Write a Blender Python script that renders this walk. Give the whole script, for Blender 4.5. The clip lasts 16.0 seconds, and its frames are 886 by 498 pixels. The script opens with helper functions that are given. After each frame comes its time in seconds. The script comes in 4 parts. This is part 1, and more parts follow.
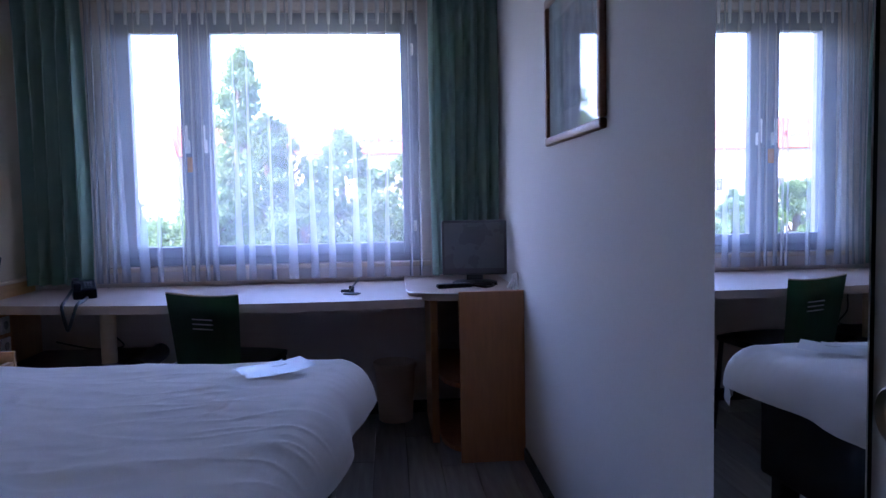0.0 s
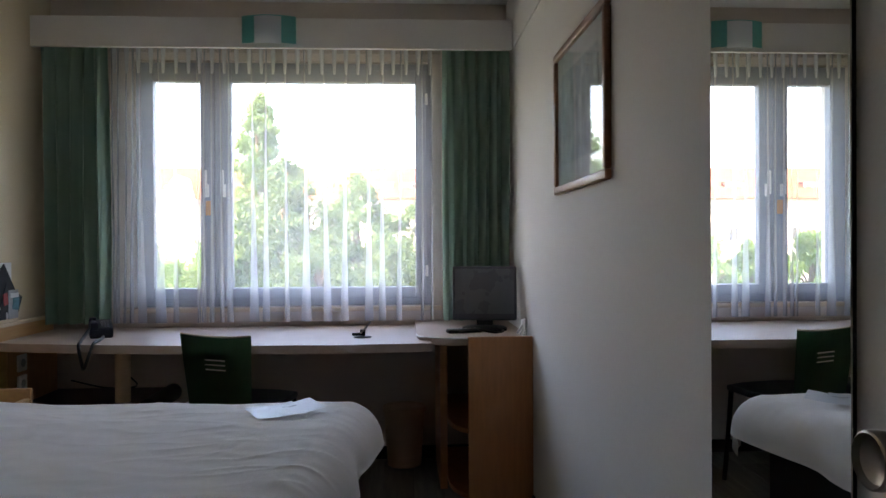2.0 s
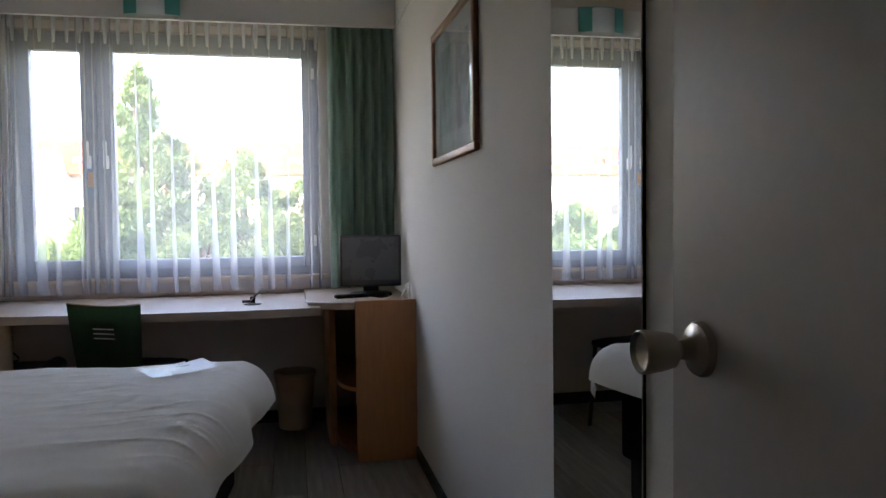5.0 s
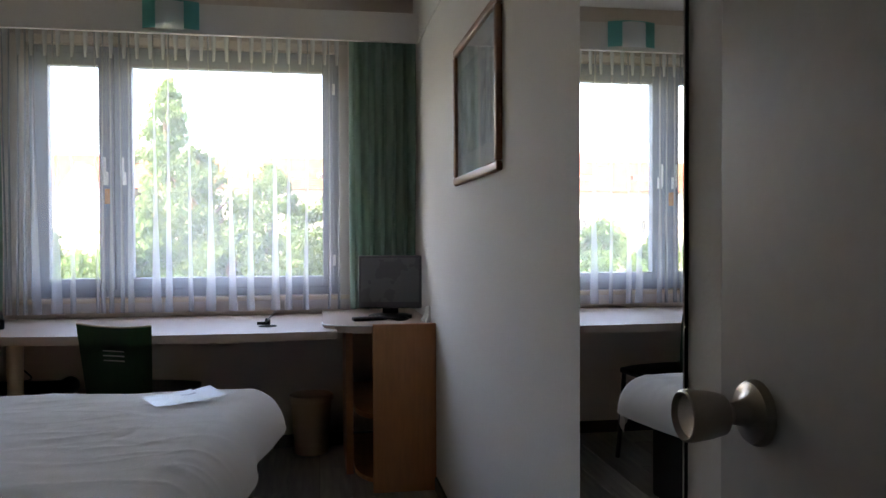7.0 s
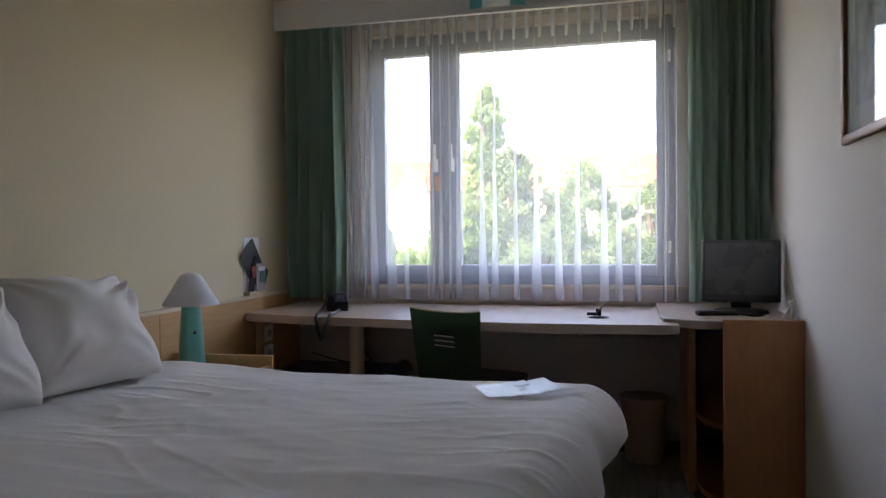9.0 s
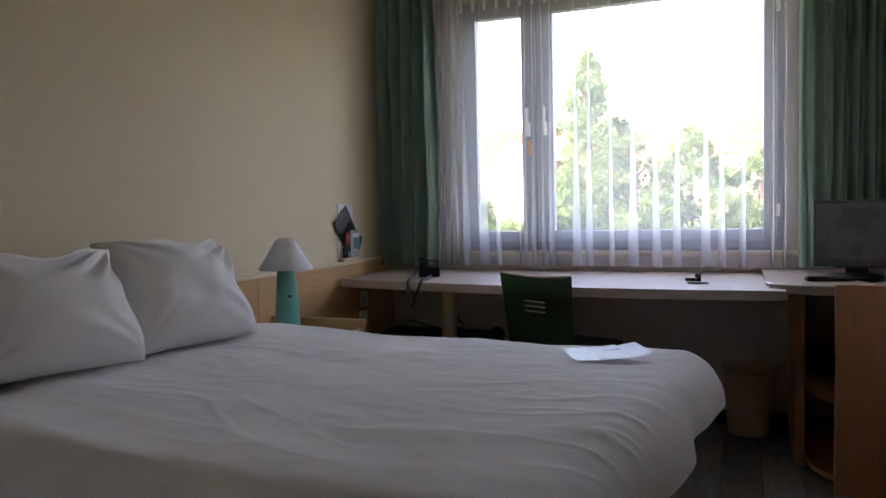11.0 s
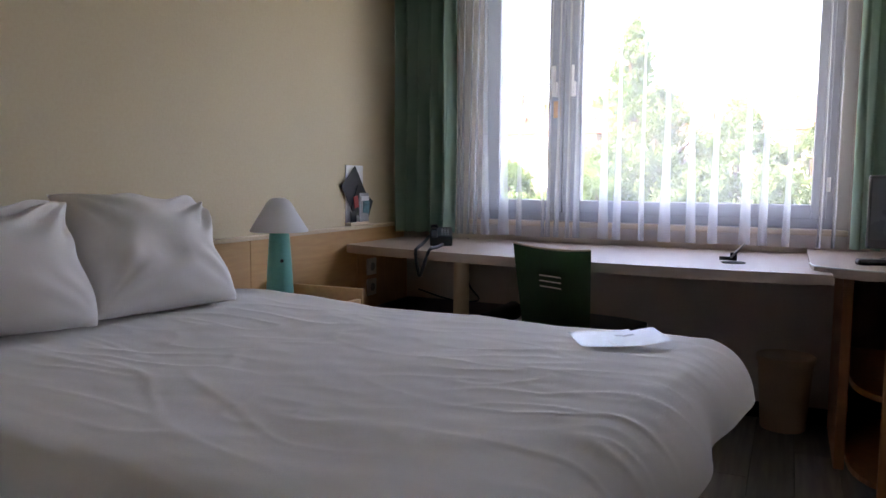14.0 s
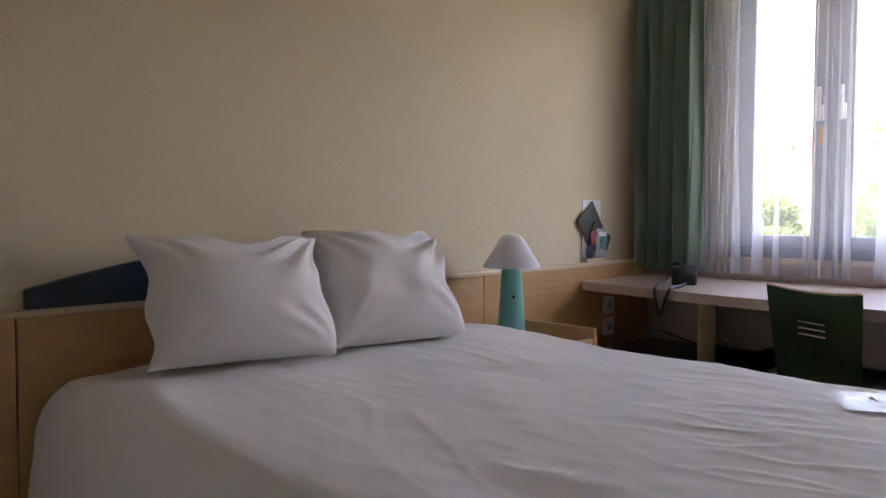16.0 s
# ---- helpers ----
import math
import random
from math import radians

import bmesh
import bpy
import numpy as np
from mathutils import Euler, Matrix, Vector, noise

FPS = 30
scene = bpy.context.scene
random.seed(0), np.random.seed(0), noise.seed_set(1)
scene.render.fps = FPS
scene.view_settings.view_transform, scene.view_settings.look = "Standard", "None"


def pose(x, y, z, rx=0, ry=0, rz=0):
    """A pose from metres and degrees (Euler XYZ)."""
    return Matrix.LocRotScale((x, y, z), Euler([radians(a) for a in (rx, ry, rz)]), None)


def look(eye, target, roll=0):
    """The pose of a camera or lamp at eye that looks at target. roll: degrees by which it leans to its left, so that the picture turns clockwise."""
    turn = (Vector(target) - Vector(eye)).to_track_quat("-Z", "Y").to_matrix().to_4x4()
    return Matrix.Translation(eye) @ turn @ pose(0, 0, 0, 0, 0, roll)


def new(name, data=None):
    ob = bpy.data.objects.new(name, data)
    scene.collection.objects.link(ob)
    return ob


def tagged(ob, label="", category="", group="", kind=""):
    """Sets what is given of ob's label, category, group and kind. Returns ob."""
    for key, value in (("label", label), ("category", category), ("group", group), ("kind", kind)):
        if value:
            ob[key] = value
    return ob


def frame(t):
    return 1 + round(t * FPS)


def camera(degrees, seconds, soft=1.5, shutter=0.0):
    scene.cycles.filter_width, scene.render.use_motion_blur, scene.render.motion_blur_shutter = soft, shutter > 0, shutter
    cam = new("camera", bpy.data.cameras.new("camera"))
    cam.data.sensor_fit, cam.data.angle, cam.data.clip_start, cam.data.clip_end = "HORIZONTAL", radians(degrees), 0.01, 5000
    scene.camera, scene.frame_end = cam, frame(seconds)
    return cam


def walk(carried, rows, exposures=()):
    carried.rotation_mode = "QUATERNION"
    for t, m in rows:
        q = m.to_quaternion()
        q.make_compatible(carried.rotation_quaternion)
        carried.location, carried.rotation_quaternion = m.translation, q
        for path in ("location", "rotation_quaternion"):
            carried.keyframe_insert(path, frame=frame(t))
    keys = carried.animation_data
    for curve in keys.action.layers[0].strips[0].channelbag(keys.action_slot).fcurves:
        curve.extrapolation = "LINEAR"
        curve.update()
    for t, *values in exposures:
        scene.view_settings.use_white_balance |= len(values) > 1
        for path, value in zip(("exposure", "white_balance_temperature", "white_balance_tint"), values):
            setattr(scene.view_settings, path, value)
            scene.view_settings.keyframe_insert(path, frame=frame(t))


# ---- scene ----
cam = camera(61.4, 16.0)

PATH = [
    (0, (-0.289, -0.027, 1.171), (-0.146, 1.963, 1.038), -1.1),
    (0.5, (-0.31, -0.036, 1.162), (-0.157, 1.956, 1.075), -0.5),
    (1, (-0.318, -0.043, 1.156), (-0.172, 1.951, 1.106), -0.3),
    (1.5, (-0.288, -0.064, 1.171), (-0.167, 1.933, 1.141), -0.3),
    (2, (-0.277, -0.081, 1.173), (-0.17, 1.916, 1.162), -0.3),
    (2.5, (-0.308, -0.175, 1.174), (-0.138, 1.817, 1.162), -0.0),
    (3, (-0.257, -0.275, 1.166), (-0.027, 1.712, 1.142), -0.1),
    (3.5, (-0.277, -0.27, 1.162), (0.018, 1.708, 1.12), -0.4),
    (4, (-0.276, -0.282, 1.151), (0.063, 1.689, 1.087), -0.6),
    (4.5, (-0.278, -0.292, 1.132), (0.109, 1.669, 1.054), -0.9),
    (6.8, (-0.223, -0.202, 1.174), (0.158, 1.761, 1.131), 0.0),
    (7, (-0.225, -0.157, 1.163), (0.101, 1.816, 1.128), -0.2),
    (7.5, (-0.286, -0.048, 1.152), (-0.165, 1.948, 1.105), -0.5),
    (8, (-0.238, 0.060, 1.127), (-0.458, 2.047, 1.076), -0.4),
    (8.5, (-0.303, 0.100, 1.108), (-0.755, 2.048, 1.071), -0.2),
    (9, (-0.335, 0.177, 1.092), (-0.822, 2.116, 1.06), -0.6),
    (9.5, (-0.322, 0.148, 1.077), (-0.798, 2.09, 1.058), -1.0),
    (10, (-0.322, 0.195, 1.07), (-0.882, 2.114, 1.067), -1.0),
    (10.2, (-0.327, 0.204, 1.068), (-0.939, 2.108, 1.052), -0.9),
    (12.5, (-0.236, 0.298, 1.039), (-1.049, 2.114, 0.832), -1.9),
    (13, (-0.254, 0.359, 1.031), (-1.091, 2.164, 0.826), -1.3),
    (13.5, (-0.274, 0.426, 1.028), (-1.104, 2.236, 0.835), -0.1),
    (14, (-0.289, 0.503, 1.033), (-1.127, 2.31, 0.85), 0.5),
    (14.5, (-0.282, 0.589, 1.029), (-1.279, 2.315, 0.873), 0.3),
    (15, (-0.296, 0.589, 1.036), (-1.475, 2.199, 0.91), 0.4),
    (15.5, (-0.302, 0.589, 1.039), (-1.613, 2.095, 0.933), 0.3),
    (16, (-0.279, 0.579, 1.038), (-1.66, 2.024, 0.943), 0.1),
]
EXPOSURES = [(0.0, 4.02, 5300, 42), (0.5, 4.08, 5700, 35), (1.0, 4.12, 6800, 28), (1.5, 4.16, 7600, 24), (7.0, 4.18, 7600, 24), (8.0, 4.10, 7600, 25), (9.0, 4.11, 7700, 27), (10.0, 4.07, 7700, 28), (12.5, 4.44, 8000, 31), (14.5, 4.46, 7800, 31), (15.5, 4.44, 7900, 33), (16.0, 4.72, 8300, 35)]
walk(cam, [(t, look(eye, target, roll)) for t, eye, target, roll in PATH], EXPOSURES)

# ---- world, sun, exposure ----
SUN_EL, SUN_AZ = 48.0, 235.0
world = bpy.data.worlds.new("world")
scene.world = world
world.use_nodes = True
wn = world.node_tree.nodes
sky = wn.new("ShaderNodeTexSky")
sky.sky_type, sky.sun_disc = "NISHITA", False
sky.sun_elevation, sky.sun_rotation = radians(SUN_EL), radians(SUN_AZ)
sky.dust_density = 3.0
world.node_tree.links.new(sky.outputs["Color"], wn["Background"].inputs["Color"])
wn["Background"].inputs["Strength"].default_value = 0.15
sun = new("sun", bpy.data.lights.new("sun", "SUN"))
sun.data.energy, sun.data.angle, sun.data.color = 1.5, radians(0.5), (1.0, 0.95, 0.87)
sun_dir = Vector((math.sin(radians(SUN_AZ)) * math.cos(radians(SUN_EL)), math.cos(radians(SUN_AZ)) * math.cos(radians(SUN_EL)), math.sin(radians(SUN_EL))))
sun.matrix_world = look(tuple(sun_dir * 30), (0, 0, 0))


# ---- materials ----
def mat(name, color, rough=0.6, metal=0.0, var=0.12, scale=6.0, fine=120.0, bump=0.1, stretch=(1, 1, 1), spec=0.5, per_object=0.0, sheen=0.0, transmit=0.0):
    """A surface with variation at a coarse and a fine scale."""
    m = bpy.data.materials.new(name)
    m.use_nodes = True
    nt = m.node_tree
    n, l = nt.nodes, nt.links
    b = n["Principled BSDF"]
    tc = n.new("ShaderNodeTexCoord")
    mp = n.new("ShaderNodeMapping")
    mp.inputs["Scale"].default_value = stretch
    l.new(tc.outputs["Object"], mp.inputs["Vector"])
    big = n.new("ShaderNodeTexNoise")
    big.inputs["Scale"].default_value, big.inputs["Detail"].default_value = scale, 4
    small = n.new("ShaderNodeTexNoise")
    small.inputs["Scale"].default_value, small.inputs["Detail"].default_value = fine, 3
    l.new(mp.outputs[0], big.inputs["Vector"])
    l.new(mp.outputs[0], small.inputs["Vector"])
    ramp = n.new("ShaderNodeMixRGB")
    ramp.inputs[1].default_value = (*[c * (1 - var) for c in color], 1)
    ramp.inputs[2].default_value = (*[min(1, c * (1 + var)) for c in color], 1)
    l.new(big.outputs["Fac"], ramp.inputs[0])
    fx = n.new("ShaderNodeMixRGB")
    fx.blend_type = "OVERLAY"
    fx.inputs[0].default_value = min(1.0, var * 1.5)
    l.new(ramp.outputs[0], fx.inputs[1])
    l.new(small.outputs["Fac"], fx.inputs[2])
    out = fx.outputs[0]
    if per_object:
        oi = n.new("ShaderNodeObjectInfo")
        hs = n.new("ShaderNodeHueSaturation")
        mr = n.new("ShaderNodeMapRange")
        mr.inputs[3].default_value, mr.inputs[4].default_value = 1 - per_object, 1 + per_object
        l.new(oi.outputs["Random"], mr.inputs[0])
        l.new(mr.outputs[0], hs.inputs["Value"])
        l.new(out, hs.inputs["Color"])
        out = hs.outputs[0]
    l.new(out, b.inputs["Base Color"])
    rr = n.new("ShaderNodeMapRange")
    rr.inputs[3].default_value, rr.inputs[4].default_value = max(0, rough - 0.08), min(1, rough + 0.08)
    l.new(big.outputs["Fac"], rr.inputs[0])
    l.new(rr.outputs[0], b.inputs["Roughness"])
    b.inputs["Metallic"].default_value = metal
    b.inputs["Specular IOR Level"].default_value = spec
    b.inputs["Sheen Weight"].default_value = sheen
    if bump:
        bp = n.new("ShaderNodeBump")
        bp.inputs["Strength"].default_value, bp.inputs["Distance"].default_value = bump, 0.004
        l.new(small.outputs["Fac"], bp.inputs["Height"])
        l.new(bp.outputs[0], b.inputs["Normal"])
    if transmit:
        tr = n.new("ShaderNodeBsdfTranslucent")
        l.new(out, tr.inputs["Color"])
        mx = n.new("ShaderNodeMixShader")
        mx.inputs[0].default_value = transmit
        l.new(b.outputs[0], mx.inputs[1])
        l.new(tr.outputs[0], mx.inputs[2])
        l.new(mx.outputs[0], n["Material Output"].inputs["Surface"])
    return m


def sheer_mat(name, cover):
    m = bpy.data.materials.new(name)
    m.use_nodes = True
    n, l = m.node_tree.nodes, m.node_tree.links
    n.remove(n["Principled BSDF"])
    clear, dif, trl = n.new("ShaderNodeBsdfTransparent"), n.new("ShaderNodeBsdfDiffuse"), n.new("ShaderNodeBsdfTranslucent")
    dif.inputs["Color"].default_value = trl.inputs["Color"].default_value = (0.93, 0.93, 0.95, 1)
    cloth, mix = n.new("ShaderNodeMixShader"), n.new("ShaderNodeMixShader")
    cloth.inputs[0].default_value = 0.8
    l.new(dif.outputs[0], cloth.inputs[1])
    l.new(trl.outputs[0], cloth.inputs[2])
    tc, ns, mr = n.new("ShaderNodeTexCoord"), n.new("ShaderNodeTexNoise"), n.new("ShaderNodeMapRange")
    mp = n.new("ShaderNodeMapping")
    mp.inputs["Scale"].default_value = (9, 9, 1.5)
    l.new(tc.outputs["Object"], mp.inputs["Vector"])
    l.new(mp.outputs[0], ns.inputs["Vector"])
    mr.inputs[3].default_value, mr.inputs[4].default_value = cover - 0.03, cover + 0.03
    l.new(ns.outputs["Fac"], mr.inputs[0])
    l.new(mr.outputs[0], mix.inputs[0])
    l.new(clear.outputs[0], mix.inputs[1])
    l.new(cloth.outputs[0], mix.inputs[2])
    l.new(mix.outputs[0], n["Material Output"].inputs["Surface"])
    return m


def glass_mat(name, tint=(1, 1, 1), gloss=0.035):
    m = bpy.data.materials.new(name)
    m.use_nodes = True
    n, l = m.node_tree.nodes, m.node_tree.links
    n.remove(n["Principled BSDF"])
    clear, gl, mix = n.new("ShaderNodeBsdfTransparent"), n.new("ShaderNodeBsdfGlossy"), n.new("ShaderNodeMixShader")
    clear.inputs["Color"].default_value = (*tint, 1)
    gl.inputs["Roughness"].default_value = 0.02
    lw, pw, ml = n.new("ShaderNodeLayerWeight"), n.new("ShaderNodeMath"), n.new("ShaderNodeMath")
    lw.inputs["Blend"].default_value = 0.5
    pw.operation, ml.operation = "POWER", "MULTIPLY_ADD"
    pw.inputs[1].default_value, ml.inputs[1].default_value, ml.inputs[2].default_value = 4.0, 0.6, gloss
    l.new(lw.outputs["Facing"], pw.inputs[0])
    l.new(pw.outputs[0], ml.inputs[0])
    l.new(ml.outputs[0], mix.inputs[0])
    l.new(clear.outputs[0], mix.inputs[1])
    l.new(gl.outputs[0], mix.inputs[2])
    l.new(mix.outputs[0], n["Material Output"].inputs["Surface"])
    return m


def wallpaper_mat(name, color):
    """Painted woodchip wallpaper: small raised flecks under a slightly uneven paint."""
    m = mat(name, color, rough=0.75, var=0.05, scale=1.6, fine=90, bump=0, spec=0.25)
    n, l = m.node_tree.nodes, m.node_tree.links
    tc, vo, ns, mx, bp = (n.new("ShaderNode" + k) for k in ("TexCoord", "TexVoronoi", "TexNoise", "Math", "Bump"))
    vo.inputs["Scale"].default_value, ns.inputs["Scale"].default_value = 140, 45
    l.new(tc.outputs["Object"], vo.inputs["Vector"])
    l.new(tc.outputs["Object"], ns.inputs["Vector"])
    mx.operation = "MULTIPLY"
    l.new(vo.outputs["Distance"], mx.inputs[0])
    l.new(ns.outputs["Fac"], mx.inputs[1])
    bp.inputs["Strength"].default_value, bp.inputs["Distance"].default_value = 0.16, 0.004
    l.new(mx.outputs[0], bp.inputs["Height"])
    l.new(bp.outputs[0], n["Principled BSDF"].inputs["Normal"])
    return m


WALL_W = wallpaper_mat("white woodchip wall", (0.74, 0.70, 0.655))
WALL_Y = wallpaper_mat("cream wall", (0.66, 0.555, 0.385))
WALL_N = wallpaper_mat("niche wall", (0.66, 0.57, 0.50))
CEIL = mat("ceiling paint", (0.78, 0.77, 0.75), 0.9, var=0.03, scale=2, bump=0.05)
OAK = mat("beech laminate", (0.55, 0.30, 0.13), 0.42, var=0.16, scale=5, fine=60, bump=0.03, stretch=(1, 1, 0.12))
REDOAK = mat("reddish beech laminate", (0.50, 0.225, 0.10), 0.42, var=0.16, scale=5, fine=60, bump=0.03, stretch=(1, 1, 0.12))
OAKH = mat("beech laminate lengthwise", (0.60, 0.335, 0.145), 0.42, var=0.14, scale=5, fine=60, bump=0.03, stretch=(1, 0.12, 1))
PALE = mat("pale beech edge", (0.72, 0.56, 0.38), 0.4, var=0.08, scale=8, bump=0.02)
DESKM = mat("pale desk laminate", (0.50, 0.385, 0.315), 0.5, var=0.08, scale=6, fine=70, bump=0.02, stretch=(0.15, 1, 1))
PLANK = mat("dark grey oak vinyl", (0.27, 0.255, 0.245), 0.42, var=0.34, scale=5, fine=40, bump=0.15, stretch=(1, 0.07, 1), per_object=0.22)
GROUT = mat("floor underlay", (0.02, 0.02, 0.02), 0.9, bump=0)
LINEN = mat("white cotton", (0.84, 0.80, 0.775), 0.9, var=0.03, scale=3, fine=500, bump=0.12, spec=0.2, sheen=0.15)
BLACK = mat("black fabric base", (0.012, 0.012, 0.014), 0.85, var=0.2, fine=300, bump=0.2)
NAVY = mat("dark blue stained wood", (0.02, 0.045, 0.075), 0.5, var=0.2, fine=80, bump=0.05, stretch=(1, 0.2, 1))
GREENC = mat("green curtain cloth", (0.25, 0.37, 0.295), 0.9, var=0.08, scale=4, fine=600, bump=0.15, spec=0.15, sheen=0.2, transmit=0.22)
GREENW = mat("dark green stained plywood", (0.028, 0.075, 0.028), 0.4, var=0.15, scale=7, fine=90, bump=0.03, stretch=(1, 1, 0.15))
SHEERM = sheer_mat("sheer voile", 0.21)
PLEATM = sheer_mat("doubled voile", 0.30)
GATHERM = sheer_mat("gathered voile", 0.5)
TAPEM = sheer_mat("heading tape", 0.12)
FRAME = mat("grey lacquered window frame", (0.19, 0.215, 0.265), 0.45, var=0.06, scale=4, bump=0.02)
GLASS = glass_mat("window glass", (0.97, 0.99, 0.98))
PICGLASS = glass_mat("picture glass")
SILVER = mat("brushed nickel", (0.42, 0.37, 0.32), 0.3, metal=1.0, var=0.08, fine=200, bump=0.03, stretch=(1, 1, 6))
# metal shelf edge; its pale tone also serves as highlight on the chair slots
METALGLINT = mat("satin metal and slot highlights", (0.75, 0.75, 0.72), 0.35, metal=0.6, var=0.04, bump=0)
COPPER = mat("reddish brown wood frame", (0.26, 0.115, 0.06), 0.38, var=0.15, scale=12, fine=120, bump=0.04)
PRINT = mat("blue grey art print", (0.38, 0.46, 0.48), 0.7, var=0.4, scale=5, fine=18, bump=0)
PASSE = mat("pale passepartout", (0.55, 0.6, 0.6), 0.8, var=0.05, bump=0.02)
TEAL = mat("teal glazed ceramic", (0.10, 0.40, 0.34), 0.4, var=0.07, scale=5, bump=0.02)
TEALG = mat("teal frosted glass", (0.16, 0.50, 0.47), 0.35, var=0.05, bump=0, transmit=0.35)
SHADEM = mat("white lamp shade", (0.84, 0.83, 0.84), 0.6, var=0.02, bump=0.03, transmit=0.3)
PLASTK = mat("black plastic", (0.02, 0.021, 0.023), 0.4, var=0.15, bump=0.02)
TVGREY = mat("dark grey plastic", (0.08, 0.083, 0.088), 0.35, var=0.1, bump=0.01)
SCREEN = mat("dark matt screen", (0.15, 0.157, 0.165), 0.28, var=0.05, bump=0)
PLASTB = mat("blue black plastic", (0.02, 0.024, 0.035), 0.35, var=0.1, bump=0.02)
PLASTW = mat("white plastic", (0.78, 0.77, 0.74), 0.4, var=0.03, bump=0)
BROWN = mat("dark red brown leatherette", (0.10, 0.055, 0.052), 0.5, var=0.15, fine=150, bump=0.1)
BINM = mat("beige plastic bin", (0.52, 0.37, 0.255), 0.55, var=0.06, bump=0.02)
PAPER = mat("white paper", (0.88, 0.89, 0.91), 0.2, var=0.02, bump=0.0)
INK = mat("dark print", (0.02, 0.02, 0.025), 0.4, var=0.2, bump=0)
RED = mat("red print", (0.45, 0.06, 0.06), 0.5, var=0.15, bump=0)
BLUEP = mat("blue green print", (0.10, 0.25, 0.30), 0.5, var=0.4, scale=30, bump=0)
GREYP = mat("grey print", (0.4, 0.4, 0.42), 0.5, var=0.2, scale=30, bump=0)
ORANGE = mat("orange sticker", (0.6, 0.25, 0.08), 0.5, var=0.1, bump=0)
SKIRT = mat("dark skirting", (0.035, 0.032, 0.03), 0.5, var=0.15, bump=0.03)
DOORM = mat("grey lacquered door", (0.50, 0.46, 0.42), 0.42, var=0.04, scale=2, fine=40, bump=0.04)
MIRROR = mat("mirror silver", (0.86, 0.88, 0.87), 0.0, metal=1.0, var=0.0, bump=0)
MIRROR.node_tree.nodes["Principled BSDF"].inputs["Roughness"].default_value = 0.0
for _l in list(MIRROR.node_tree.links):
    if _l.to_socket.name == "Roughness":
        MIRROR.node_tree.links.remove(_l)
MEDGE = mat("dark green glass edge", (0.006, 0.02, 0.017), 0.2, var=0.1, bump=0)
LEAF = mat("foliage", (0.105, 0.175, 0.055), 0.6, var=0.3, scale=0.8, fine=6, bump=0, transmit=0.45, per_object=0.25)
BARK = mat("bark", (0.10, 0.075, 0.05), 0.9, var=0.3, fine=20, bump=0.5)
ROOFM = mat("orange clay tiles", (0.21, 0.062, 0.026), 0.8, var=0.25, scale=0.6, fine=8, bump=0.2)
HOUSEW = mat("cream render", (0.5, 0.45, 0.38), 0.9, var=0.06, scale=0.5, fine=8, bump=0.05)
HOUSEB = mat("red brick gable", (0.32, 0.14, 0.10), 0.9, var=0.2, scale=1, fine=12, bump=0.1)
HGLASS = mat("far window glass", (0.05, 0.06, 0.07), 0.1, var=0.1, bump=0)
GRASS = mat("lawn ground", (0.075, 0.085, 0.05), 0.95, var=0.3, scale=0.3, fine=5, bump=0.2)

# ---- building helpers ----
ORG = {}


def thing(name, at, label, category, group="", kind=""):
    ob = new(name)
    ob.location = at
    ob.empty_display_size = 0.1
    ORG[ob.name] = Vector(at)
    return tagged(ob, label, category, group, kind)


def make_mesh(name, bm, material, at=(0, 0, 0), smooth=False):
    me = bpy.data.meshes.new(name)
    bmesh.ops.translate(bm, vec=-Vector(at), verts=bm.verts)
    bmesh.ops.recalc_face_normals(bm, faces=bm.faces)
    bm.to_mesh(me)
    bm.free()
    me.materials.append(material)
    if smooth:
        me.polygons.foreach_set("use_smooth", [True] * len(me.polygons))
        me.set_sharp_from_angle(angle=radians(40))
    return me


def part(name, bm, material, parent, label="", smooth=False):
    at = ORG[parent.name]
    ob = new(name, make_mesh(name, bm, material, at, smooth))
    ob.parent = parent
    ORG[ob.name] = at
    return tagged(ob, label)


def solid(name, bm, material, at, label, category, kind="", smooth=False):
    """A thing, or a piece of the setting, that is one mesh."""
    ob = new(name, make_mesh(name, bm, material, at, smooth))
    ob.location = at
    ORG[ob.name] = Vector(at)
    return tagged(ob, label, category, "", kind)


def box(x0, x1, y0, y1, z0, z1, bevel=0.0, bm=None, seg=2):
    b = bm or bmesh.new()
    r = bmesh.ops.create_cube(b, size=1, matrix=Matrix.Translation(((x0 + x1) / 2, (y0 + y1) / 2, (z0 + z1) / 2)) @ Matrix.Diagonal((x1 - x0, y1 - y0, z1 - z0, 1)))
    if bevel:
        edges = list({e for v in r["verts"] for e in v.link_edges})
        bmesh.ops.bevel(b, geom=edges, offset=bevel, segments=seg, affect="EDGES", profile=0.5)
    return b


def lathe(profile, centre, axis=None, n=32, bm=None):
    """A turned body: profile of (radius, height) about an axis through centre."""
    b = bm or bmesh.new()
    m = Matrix.Translation(centre)
    if axis is not None:
        m = m @ Vector(axis).to_track_quat("Z", "Y").to_matrix().to_4x4()
    rings = []
    for r, h in profile:
        rings.append([b.verts.new(m @ Vector((r * math.cos(2 * math.pi * i / n), r * math.sin(2 * math.pi * i / n), h))) for i in range(n)])
    for lo, hi in zip(rings, rings[1:]):
        for i in range(n):
            b.faces.new((lo[i], lo[(i + 1) % n], hi[(i + 1) % n], hi[i]))
    for ring in (rings[0], rings[-1]):
        if (ring[0].co - ring[n // 2].co).length > 0.002:
            b.faces.new(ring)
    return b


